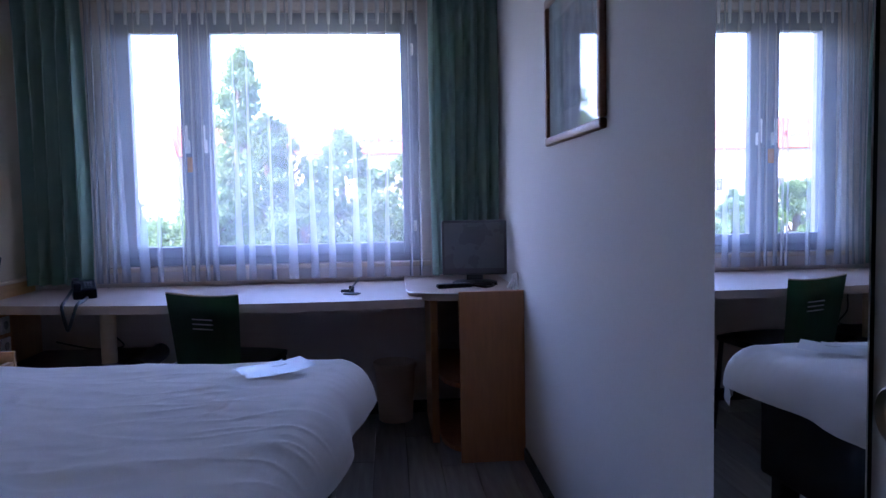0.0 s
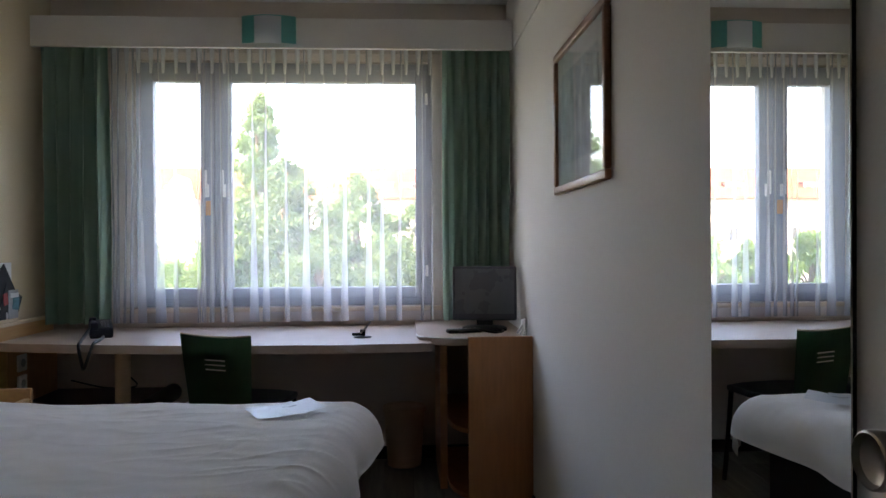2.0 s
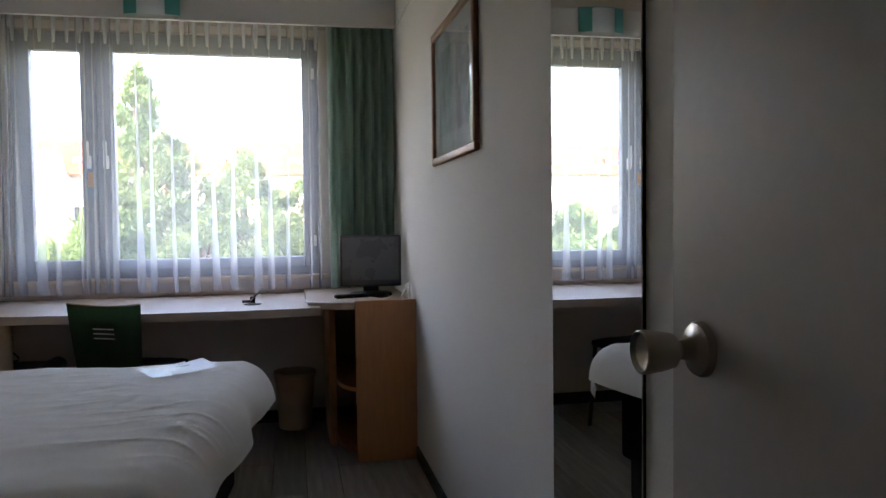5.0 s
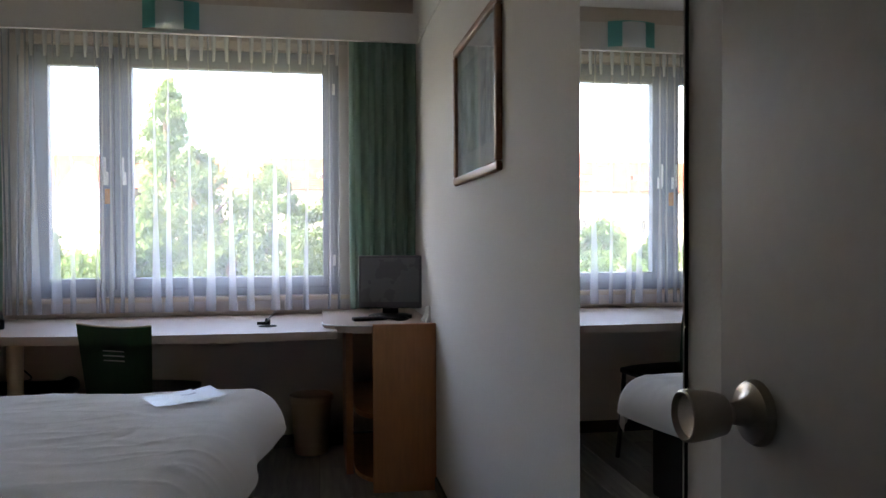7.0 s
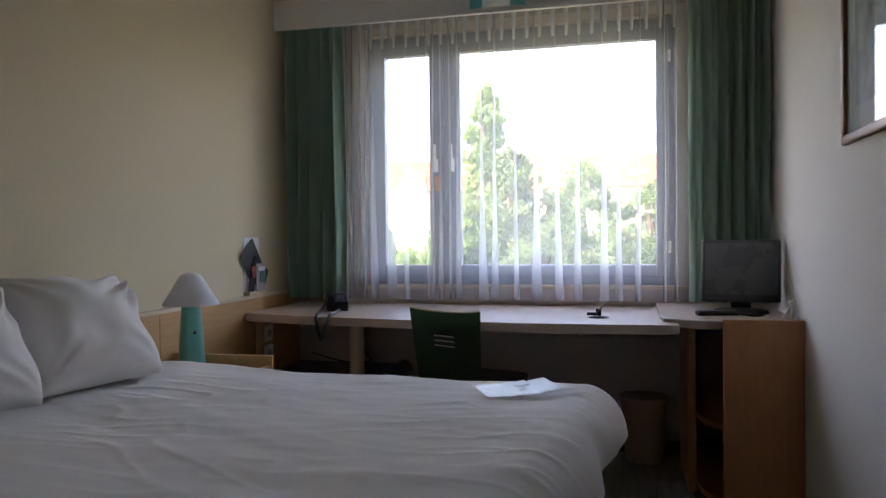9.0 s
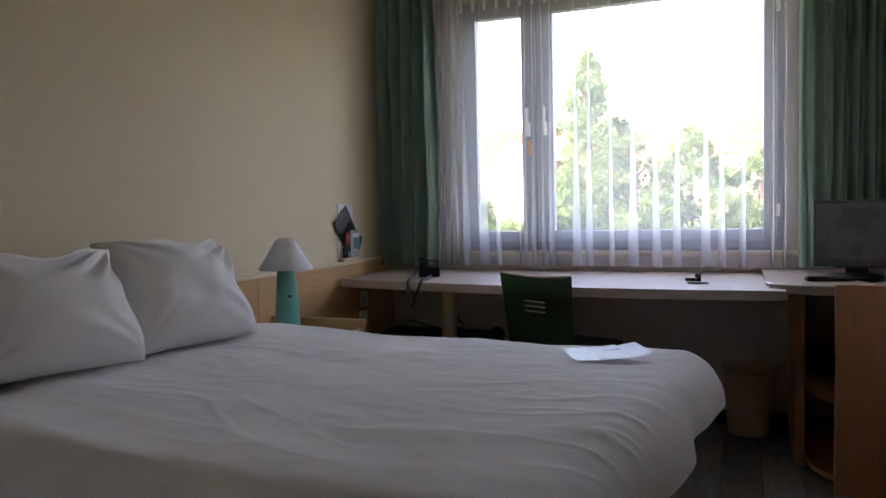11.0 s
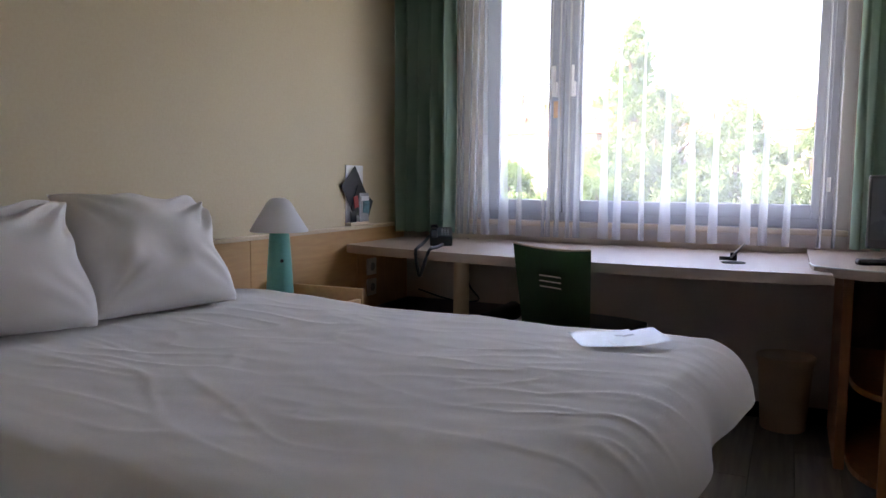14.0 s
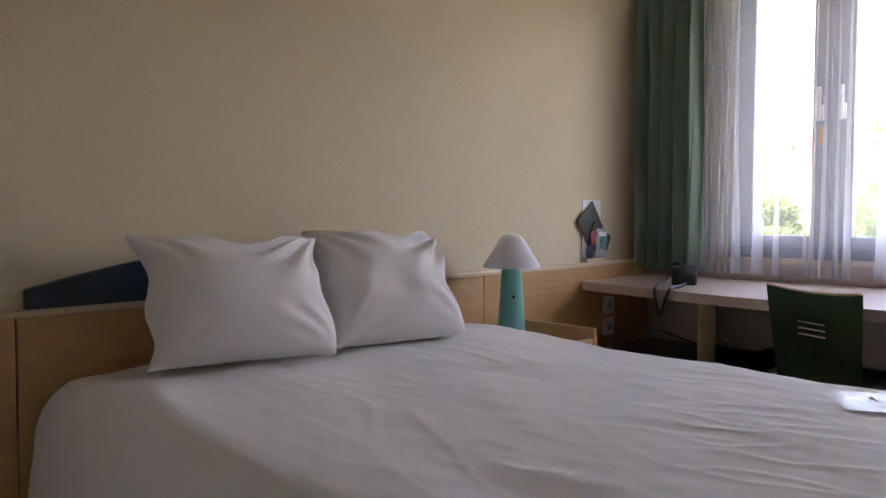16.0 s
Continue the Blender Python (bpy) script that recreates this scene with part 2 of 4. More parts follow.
def tube(points, r, n=8, bm=None):
    """A round cord along points, smoothed through them."""
    b = bm or bmesh.new()
    pts = [Vector(p) for p in points]
    fine = []
    for i in range(len(pts) - 1):
        p0, p1, p2, p3 = pts[max(i - 1, 0)], pts[i], pts[i + 1], pts[min(i + 2, len(pts) - 1)]
        for k in range(6):
            t = k / 6
            fine.append(0.5 * (2 * p1 + (p2 - p0) * t + (2 * p0 - 5 * p1 + 4 * p2 - p3) * t * t + (3 * p1 - p0 - 3 * p2 + p3) * t ** 3))
    fine.append(pts[-1])
    rings = []
    for i, p in enumerate(fine):
        d = (fine[min(i + 1, len(fine) - 1)] - fine[max(i - 1, 0)]).normalized()
        side = d.cross(Vector((0.31, 0.22, 0.92))).normalized()
        up = d.cross(side)
        rings.append([b.verts.new(p + r * (math.cos(2 * math.pi * k / n) * side + math.sin(2 * math.pi * k / n) * up)) for k in range(n)])
    for lo, hi in zip(rings, rings[1:]):
        for k in range(n):
            b.faces.new((lo[k], lo[(k + 1) % n], hi[(k + 1) % n], hi[k]))
    b.faces.new(rings[0])
    b.faces.new(rings[-1])
    return b


def slab(outline, z0, z1, bevel=0.0, bm=None):
    """A flat board of any outline in plan."""
    b = bm or bmesh.new()
    lo = [b.verts.new((x, y, z0)) for x, y in outline]
    hi = [b.verts.new((x, y, z1)) for x, y in outline]
    n = len(outline)
    b.faces.new(lo)
    b.faces.new(hi)
    for i in range(n):
        b.faces.new((lo[i], lo[(i + 1) % n], hi[(i + 1) % n], hi[i]))
    if bevel:
        rim = [e for e in b.edges if abs(e.verts[0].co.z - e.verts[1].co.z) < 1e-6]
        bmesh.ops.bevel(b, geom=rim, offset=bevel, segments=2, affect="EDGES", profile=0.5)
    return b


def grid(nu, nv, f):
    """A sheet of nu by nv cells through f(u, v)."""
    b = bmesh.new()
    vs = [[b.verts.new(f(i / nu, j / nv)) for j in range(nv + 1)] for i in range(nu + 1)]
    for i in range(nu):
        for j in range(nv):
            b.faces.new((vs[i][j], vs[i + 1][j], vs[i + 1][j + 1], vs[i][j + 1]))
    return b


# ---- plan ----
XL, XR, YW, ZC = -2.155, 0.30, 4.03, 2.50          # left wall, right wall, window wall, ceiling
YB, XC, YC = -1.60, -0.67, 0.493                   # end of the entry, closet wall, closet corner
TH = 0.14
XD, YD = 0.276, 1.214                             # thicker part of the right wall by the bathroom
WX0, WX1, WZ0, WZ1 = -1.73, -0.115, 0.84, 2.18    # window opening
DY0, DY1, DZ = -0.085, 0.715, 2.03                # bathroom door


def structure():
    b = box(XL - TH, XR + TH, YB - TH, YW + 0.3, -0.2, -0.012)
    global FLOOR
    FLOOR = solid("floor", b, GROUT, (0, 0, -0.012), "dark grey wood-look plank floor", "floor", "structure")
    solid("ceiling", box(XL - TH, XR + TH, YB - TH, YW + 0.3, ZC, ZC + 0.2), CEIL, (0, 0, ZC), "plain white painted ceiling", "ceiling", "structure")
    solid("wall_left", box(XL - TH, XL, YB - TH, YW, -0.012, ZC), WALL_Y, (XL, 2, 0), "cream painted textured wall behind the bed", "wall", "structure")
    b = box(XR, XR + TH, YD, YW, -0.012, ZC)
    box(XD, XR + TH, DY1, YD, -0.012, ZC, bm=b)
    box(XD, XR + TH, YB, DY0, -0.012, ZC, bm=b)
    box(XD, XR + TH, DY0, DY1, DZ, ZC, bm=b)
    solid("wall_right", b, WALL_W, (XR, 2, 0), "white woodchip papered wall", "wall", "structure")
    b = box(XL - TH, WX0, YW, YW + 0.3, -0.012, ZC)
    box(WX1, XR + TH, YW, YW + 0.3, -0.012, ZC, bm=b)
    box(WX0, WX1, YW, YW + 0.3, -0.012, WZ0, bm=b)
    box(WX0, WX1, YW, YW + 0.3, WZ1, ZC, bm=b)
    solid("wall_window", b, WALL_N, (0, YW, 0), "beige wall around the window", "wall", "structure")
    b = box(XC - TH, XC, YB, YC - TH, -0.012, ZC)
    box(XL, XC, YC - TH, YC, -0.012, ZC, bm=b)
    solid("wall_closet", b, WALL_W, (XC, 0, 0), "white papered wall of the entry closet", "wall", "structure")
    solid("wall_entry", box(XL, XR + TH, YB - TH, YB, -0.012, ZC), WALL_W, (0, YB, 0), "white papered wall at the end of the entry", "wall", "structure")
    b = box(XR - 0.012, XR, YD, 3.2, 0, 0.06, 0.003)
    box(XL, XR, YW - 0.012, YW, 0, 0.07, 0.003, bm=b)
    solid("baseboard", b, SKIRT, (XR, 2, 0), "dark low skirting board", "baseboard", "structure")
    solid("trim", box(XR - 0.006, XR, YD, 3.79, 2.185, 2.2, 0.002), WALL_W, (XR, 2, 2.19), "thin white wall trim below the ceiling", "trim", "structure")
    solid("pelmet", box(XL, XR, 3.80, 3.825, 2.19, 2.345, 0.003), WALL_W, (-0.9, 3.8, 2.19), "white painted curtain pelmet board", "pelmet", "structure")
    b = box(WX0 - 0.05, WX1 + 0.05, 3.985, YW + 0.06, WZ0 - 0.025, WZ0, 0.006)
    solid("window_sill", b, PALE, (-0.9, YW, WZ0), "pale narrow window sill", "sill", "structure")


def window():
    w = thing("window_1", (-0.92, YW + 0.06, WZ0), "grey framed window with a narrow and a wide sash", "window", kind="structure")
    y0, y1 = YW + 0.03, YW + 0.10
    f = 0.045

    def ring(x0, x1, z0, z1, ya, yb, t):
        b = box(x0, x0 + t, ya, yb, z0, z1, 0.004)
        box(x1 - t, x1, ya, yb, z0, z1, 0.004, bm=b)
        box(x0 + t, x1 - t, ya, yb, z0, z0 + t, 0.004, bm=b)
        box(x0 + t, x1 - t, ya, yb, z1 - t, z1, 0.004, bm=b)
        return b

    b = ring(WX0, WX1, WZ0, WZ1, y0 + 0.02, y1, f)
    box(-1.325, -1.275, y0 + 0.02, y1, WZ0 + f, WZ1 - f, 0.003, bm=b)
    part("window_frame", b, FRAME, w)
    for x0, x1, p0, p1 in ((WX0 + f - 0.012, -1.305, -1.630, -1.380), (-1.295, WX1 - f + 0.012, -1.212, -0.207)):
        b = box(x0, p0, y0, y0 + 0.06, 0.88, 2.14, 0.005)
        box(p1, x1, y0, y0 + 0.06, 0.88, 2.14, 0.005, bm=b)
        box(p0, p1, y0, y0 + 0.06, 0.88, 0.942, 0.005, bm=b)
        box(p0, p1, y0, y0 + 0.06, 2.072, 2.14, 0.005, bm=b)
        s = part("sash", b, FRAME, w)
        g = part("pane", box(p0 - 0.01, p1 + 0.01, y0 + 0.026, y0 + 0.032, 0.93, 2.085), GLASS, s, "clear window glass")
        g.visible_shadow = False
    for x in (-1.345, -1.255):
        b = box(x - 0.014, x + 0.014, y0 - 0.012, y0, 1.44, 1.51, 0.004)
        box(x - 0.009, x + 0.009, y0 - 0.04, y0 - 0.022, 1.45, 1.585, 0.005, bm=b)
        lathe([(0.008, 0), (0.008, 0.03)], (x, y0 - 0.03, 1.475), (0, 1, 0), 12, bm=b)
        part("window_handle", b, PLASTW, w, "white window handle")
    part("sticker", box(-1.352, -1.315, y0 - 0.002, y0, 1.34, 1.42), ORANGE, w, "small orange sticker on the frame")
    for z in (1.0, 1.95):
        part("hinge", lathe([(0.008, 0), (0.008, 0.06)], (WX1 - 0.03, y0 - 0.006, z), None, 10), PLASTW, w)


def curtains():
    # green drapes: deep uneven folds, hanging from the pelmet
    for x0, x1, ph in ((XL + 0.015, -1.80, 0.4), (-0.065, XR - 0.015, 2.1)):
        rnd = random.Random(int(ph * 10))
        folds = 5.5
        amps = [0.7 + 0.6 * rnd.random() for _ in range(12)]

        def cloth(u, v, x0=x0, x1=x1, ph=ph, amps=amps):
            z = 2.235 - v * (2.235 - 0.775)
            a = amps[int(u * folds) % 12]
            s = u + 0.02 * math.sin(5 * u + ph) + 0.012 * math.sin(3.1 * v + 9 * u)
            wv = math.sin(2 * math.pi * folds * s + ph)
            wv = math.copysign(abs(wv) ** 0.75, wv)
            depth = 0.022 + 0.026 * min(1, v * 4)
            x = x0 + (x1 - x0) * (u + 0.012 * math.sin(4 * math.pi * folds * s + ph) * min(1, v * 4)) + 0.008 * math.sin(2.5 * v + ph) * u
            y = 3.868 + depth * a * wv + 0.004 * math.sin(60 * u + 7 * v)
            return (min(max(x, XL + 0.004), XR - 0.004), y, z)

        c = solid("curtain", grid(150, 30, cloth), GREENC, ((x0 + x1) / 2, 3.87, 0.775), "green heavy cloth curtain hanging in deep folds", "curtain", smooth=True)
        tagged(c, group="green curtains")
    # voile: flat panels with narrow overlapping folds
    rnd = random.Random(7)

    def voile(u, v):
        px = -1.805 + 1.735 * u
        return (px, 3.935 + 0.005 * math.sin(23 * px + 2 * math.sin(9 * px)) * (0.4 + 0.6 * v) + 0.005 * math.sin(13 * px) * v, 2.23 - v * 1.462)

    # doubled cloth: short gathers at the heading, long pleats that open out towards the hem
    pleats = []
    px = -1.795
    while px < -0.085:
        tight = px < -1.66 or -1.41 < px < -1.23 or px > -0.20
        hem = (0.014 + 0.018 * rnd.random()) if tight else (0.026 + 0.034 * rnd.random())
        pleats.append((px, 0.010, 0.005 + 0.005 * rnd.random(), hem, rnd.uniform(-0.016, 0.016), 1.0))
        px += (0.042 if tight else 0.098) * (0.75 + 0.5 * rnd.random())
    for k in range(27):
        pleats.append((-1.785 + 0.0635 * k + 0.006 * rnd.random(), 0.028, 0.024, 0.012, 0.0, 0.10))

    def pleat(p, w0, wm, w1, lean, drop):
        def g(u, v):
            w = wm + (w0 - wm) * max(0.0, 1 - v / 0.10) + (w1 - wm) * v ** 2.2
            return (p + lean * v + (u - 0.5) * w + 0.004 * math.sin(4 * v + 40 * p) * v * drop, (3.917 if drop == 1 else 3.912) - 0.006 * math.sin(math.pi * u), 2.225 - v * 1.455 * drop)
        return g

    s = thing("voile_curtain", (-0.94, 3.93, 0.768), "thin white see-through voile curtain with narrow pleats", "curtain")
    part("voile", grid(240, 4, voile), SHEERM, s, smooth=True)
    for q in pleats:
        part("pleat" if q[5] == 1 else "gather", grid(3, 16, pleat(*q)), PLEATM if q[5] == 1 else GATHERM, s, smooth=True)
    part("heading_tape", box(-1.81, -0.07, 3.922, 3.9245, 2.195, 2.232), TAPEM, s, "denser white heading tape")
    part("curtain_rail", box(XL, XR, 3.90, 3.918, 2.236, 2.256, 0.003), PLASTW, s, "white curtain rail")


def desk():
    d = thing("desk", (-1.0, 3.6, 0), "long pale laminate desk with a curved front and round leg", "desk")
    front = [(-2.10 + 1.95 * i / 24, 3.40 - 0.20 * math.sin(math.pi * 0.66 * i / 24) ** 0.85) for i in range(25)]
    part("desktop", slab(front + [(-0.15, YW - 0.005), (-2.125, YW - 0.005), (-2.125, 3.41)], 0.700, 0.738, 0.004), DESKM, d)
    part("leg", lathe([(0.04, 0.0), (0.036, 0.01), (0.036, 0.70)], (-1.64, 3.62, 0), None, 28), PALE, d, smooth=True)
    c = thing("corner_shelf_unit", (0.1, 3.5, 0), "beech corner shelf unit with curved open shelves", "shelf unit")
    curve = [(0.016, 3.225), (-0.012, 3.25), (-0.036, 3.29), (-0.053, 3.34), (-0.063, 3.40), (-0.067, 3.488)]
    part("side_panel", box(0.008, XR - 0.004, 3.2, 3.222, 0, 0.765, 0.003), REDOAK, c)
    wide = [(0.016, 3.222), (-0.05, 3.235), (-0.11, 3.255), (-0.165, 3.285), (-0.205, 3.33), (-0.215, 3.42)]
    part("top", slab(wide + [(-0.215, YW - 0.006), (XR - 0.005, YW - 0.006), (XR - 0.005, 3.222)], 0.722, 0.757, 0.004), DESKM, c, "pale laminate top with a metal edge")
    part("edge_strip", tube([(x - 0.001, y - 0.001, 0.755) for x, y in wide], 0.003), METALGLINT, c)
    for z in (0.33, 0.04):
        part("shelf", slab(curve + [(-0.067, YW - 0.015), (XR - 0.006, YW - 0.015), (XR - 0.006, 3.222)], z, z + 0.022, 0.003), REDOAK, c)
    part("back_panel", box(-0.103, -0.085, 3.53, YW - 0.015, 0, 0.722, 0.002), REDOAK, c)
    part("post", box(-0.103, -0.068, 3.49, 3.53, 0, 0.722, 0.004), REDOAK, c)


def chair():
    c = thing("desk_chair", (-1.03, 3.38, 0), "dark green plywood chair with three slots in its back", "chair")
    p0, p1 = Vector((-1.243, 3.212, 0)), Vector((-0.921, 3.131, 0))
    ax = (p1 - p0).normalized()
    fw = Vector((-ax.y, ax.x, 0))
    mid = (p0 + p1) / 2

    def loc(u, f, z):
        return mid + ax * u + fw * f + Vector((0, 0, z))

    def back(sign):
        def g(u, v):
            s = (u - 0.5) * 2
            half = 0.166 - 0.022 * v
            z = 0.794 - 0.36 * v - 0.014 * (1 - s * s) * (1 - v) - (0.004 * s if v < 0.1 else 0)
            bow = -0.02 * s * s + 0.05 * v + sign
            return loc(s * half, bow + 0.012, z)
        return g

    b = grid(20, 16, back(0))
    bmesh.ops.solidify(b, geom=list(b.faces), thickness=0.011)
    part("backrest", b, GREENW, c, smooth=True)
    top = [back(0)(u, 0) + Vector((0, 0, 0.001)) - fw * 0.004 for u in (0.01, 0.2, 0.4, 0.6, 0.8, 0.99)]
    part("top_edge", tube(top, 0.004, 6), PALE, c, "pale top edge")
    # light caught on the three slot edges, modelled as pale thin strips
    for k in range(3):
        z = 0.681 - 0.021 * k
        b = bmesh.new()
        pr = [loc(-0.012 + (t - 0.5) * 0.092, -0.0105 + 0.018 - 0.0075 - 0.02 * ((t - 0.5) * 0.5) ** 2, z - 0.004 * t) for t in (0, 0.25, 0.5, 0.75, 1)]
        part("slot_highlight", tube([q - fw * 0.004 + fw * 0.05 * (0.794 - z) / 0.36 for q in pr], 0.0026), METALGLINT, c, "pale strip painted as the lit edge of a slot")
    seat = [loc(x, y, 0) for x, y in ((-0.19, 0.05), (0.19, 0.05), (0.22, 0.25), (0.2, 0.42), (0.1, 0.45), (-0.1, 0.45), (-0.2, 0.42), (-0.22, 0.25))]
    part("seat", slab([(q.x, q.y) for q in seat], 0.445, 0.475, 0.008), PLASTK, c, "black seat")
    for u, f, lean in ((-0.18, 0.08, -0.03), (0.18, 0.08, -0.03), (-0.19, 0.40, 0.03), (0.19, 0.40, 0.03)):
        part("leg", tube([loc(u, f, 0.45), loc(u * 1.05, f + lean / 2, 0.2), loc(u * 1.1, f + lean, 0.0)], 0.012), PLASTK, c)
    for u in (-0.1, 0.1):
        part("back_bar", tube([loc(u, 0.09, 0.455), loc(u, 0.075, 0.5), loc(u, 0.062, 0.6)], 0.009), PLASTK, c)


def fbm(x, y, z=0.0):
    return noise.noise(Vector((x, y, z)))


def bed():
    d = thing("bed", (-1.27, 1.87, 0), "double bed with black base and crumpled white duvet", "bed")
    part("base", slab([(-2.09, 1.24), (-0.63, 1.24), (-0.50, 2.53), (-2.09, 2.53)], 0.16, 0.53, 0.015), BLACK, d, "black upholstered bed base")
    for x, y in ((-2.0, 1.32), (-2.0, 2.44), (-0.71, 1.29), (-0.56, 2.47)):
        part("leg", box(x - 0.035, x + 0.035, y - 0.035, y + 0.035, 0, 0.16, 0.005), BLACK, d)
    part("mattress", slab([(-2.09, 1.23), (-0.67, 1.23), (-0.51, 2.52), (-2.09, 2.52)], 0.531, 0.60, 0.03), LINEN, d, "white mattress", smooth=True)
    X0, X1, Y0, Y1, TOP = -2.10, -0.358, 1.14, 2.61, 0.635
    R, DROP, DROPX = 0.13, 0.30, 0.14

    def fold(s, lo, hi):
        """Arc length s over an edge: flat to lo/hi, round the corner, then down. Gives place and drop."""
        if lo <= s <= hi:
            return s, 0.0
        e = (s - hi) if s > hi else (lo - s)
        q = R * math.pi / 2
        if e < q:
            a = e / R
            o, dn = R * math.sin(a), R * (1 - math.cos(a))
        else:
            o, dn = R + 0.02 * math.sin((e - q) * 9), R + (e - q)
        return (hi + o if s > hi else lo - o), dn

    sx0, sx1 = X0, X1 - R + R * math.pi / 2 + DROPX - R
    sy0, sy1 = Y0 + R - R * math.pi / 2 - DROP + R, Y1 - R + R * math.pi / 2 + 0.65 * DROP - R

    def sheet(u, v):
        sx, sy = sx0 + (sx1 - sx0) * u, sy0 + (sy1 - sy0) * v
        x, dx = fold(sx, X0 - 1, X1 - R)
        y, dy = fold(sy, Y0 + R, Y1 - R)
        top = 1.0 if dx + dy < 0.01 else max(0.0, 1 - (dx + dy) / 0.15)
        z = TOP - math.sqrt(dx * dx + dy * dy) if dx and dy else TOP - dx - dy
        # rounded plan at the foot corners
        if dx > 0 and dy > 0:
            k = min(dx, dy, R) * 0.32
            x -= k
            y += -k if sy > 0.5 * (sy0 + sy1) else k
        # soft swell and creases
        swell = 0.02 * fbm(sx * 1.3, sy * 1.3, 3) + 0.025 * math.exp(-((sx + 1.85) / 0.35) ** 2)
        warp = sx * 0.15 + 0.10 * fbm(sx * 1.5, sy * 1.5, 9)
        rid = fbm(sx * 2.2 + 4, sy * 9 + warp * 9, 1)
        cre = max(0, 1 - abs(rid) * 5.5) ** 2 * (0.5 + fbm(sx * 2.1, sy * 2.1, 5))
        rid2 = fbm(sx * 4 + 2 + sy * 3, sy * 10 - sx * 3, 2)
        cre2 = max(0, 1 - abs(rid2) * 3.2) ** 1.6 * max(0, fbm(sx * 2.2, sy * 2.6, 7) + 0.25)
        h = swell + 0.0030 * cre + 0.0055 * cre2 + 0.010 * fbm(sx * 3.2, sy * 5.5 + warp * 4, 8) + 0.0020 * fbm(sx * 12, sy * 17, 4)
        z += h * (0.35 + 0.65 * top)
        side = 1 - top
        wob = 0.018 * side * math.sin(10 * sx + 3 * fbm(sx * 3, 0, 2)) * (1 if dy > dx else 0)
        wob2 = 0.016 * side * math.sin(11 * sy + 2 * fbm(0, sy * 3, 6)) * (1 if dx >= dy else 0)
        y += wob * (1 if sy > 0.5 * (sy0 + sy1) else -1)
        x += wob2
        k = min(1.0, max(0.0, (sx + 1.3) / 0.8))
        x -= 0.092 * max(0.0, 2.5 - y) * k * k * (3 - 2 * k)
        return (x, y, z)

    global bed_top

    def bed_top(px, py):
        over = py - (Y1 - R)
        return sheet((px - sx0) / (sx1 - sx0), (py if over <= 0 else Y1 - R + R * math.asin(min(1, over / R))) / (sy1 - sy0) - sy0 / (sy1 - sy0))[2]

    part("duvet", grid(240, 250, sheet), LINEN, d, "crumpled white cotton duvet", smooth=True)
    # dark arched headboard on the panel
    hb = thing("headboard", (-2.12, 1.76, 0.817), "dark blue arched wooden headboard on the wall panel", "headboard")
    b = bmesh.new()
    n = 40
    ring = []
    for x in (-2.150, -2.118):
        row = [b.verts.new((x, 1.145 + 1.26 * i / n, 0.862 + 0.085 * math.sin(math.pi * i / n) ** 0.9)) for i in range(n + 1)]
        low = [b.verts.new((x, 1.145 + 1.26 * i / n, 0.818)) for i in range(n + 1)]
        ring.append((row, low))
        for i in range(n):
            b.faces.new((row[i], row[i + 1], low[i + 1], low[i]))
    (r0, l0), (r1, l1) = ring
    for i in range(n):
        b.faces.new((r0[i], r0[i + 1], r1[i + 1], r1[i]))
        b.faces.new((l0[i], l0[i + 1], l1[i + 1], l1[i]))
    for i in (0, n):
        b.faces.new((r0[i], r1[i], l1[i], l0[i]))
    part("board", b, NAVY, hb)


def pillow(bl, br, tl, tr, seed):
    """A pillow leaning on the headboard, from its four corners."""
    p = thing("pillow", tuple((Vector(bl) + Vector(br)) / 2), "plump white cotton pillow leaning on the headboard", "pillow", "pillows on the bed")
    bl, br, tl, tr = map(Vector, (bl, br, tl, tr))
    nrm = (br - bl).cross(tl - bl).normalized()

    def face(sign):
        def g(u, v):
            q = bl * (1 - u) * (1 - v) + br * u * (1 - v) + tl * (1 - u) * v + tr * u * v
            c = (bl + br + tl + tr) / 4
            a, e = abs(2 * u - 1), abs(2 * v - 1)
            pinch = (0.19 if v > 0.5 else 0.04) * (1 - a * a) * e ** 3
            q = q + (c - q) * pinch * 1.2 + (c - q) * 0.11 * (1 - e * e) * a ** 3
            q = q + (br - bl) * 0.05 * fbm(u * 1.5 + seed, v * 3.5, 2) + (tl - bl) * 0.07 * fbm(u * 4 + seed, v * 1.5, 5) * v
            puff = 0.115 * ((1 - a ** 3.0) * (1 - e ** 3.0)) ** 0.5
            # creases run in from the corners
            cr = 0.0
            for cu, cv in ((0, 0), (1, 0), (0, 1), (1, 1)):
                du, dv = u - cu, v - cv
                r = math.hypot(du, dv)
                ang = math.atan2(dv, du)
                cr += math.sin(ang * 15 + seed + 2 * fbm(u * 3, v * 3, seed)) * math.exp(-((r - 0.26) / 0.2) ** 2) * (1.5 if cu == 1 and cv == 1 else 0.4 if cv == 1 else 0.22)
            puff += 0.017 * cr * (1 - a ** 6) * (1 - e ** 6) + 0.024 * fbm(u * 3.2, v * 3.2, seed) * (1 - a ** 4) * (1 - e ** 4)
            return q + nrm * sign * (max(puff, 0) + 0.001) * (1.0 if sign > 0 else 0.7)
        return g

    b = grid(84, 64, face(1))
    c = grid(84, 64, face(-1))
    me = bpy.data.meshes.new("t")
    c.to_mesh(me)
    c.free()
    b.from_mesh(me)
    bpy.data.meshes.remove(me)
    bmesh.ops.remove_doubles(b, verts=b.verts, dist=0.0025)
    part("case", b, LINEN, p, smooth=True)


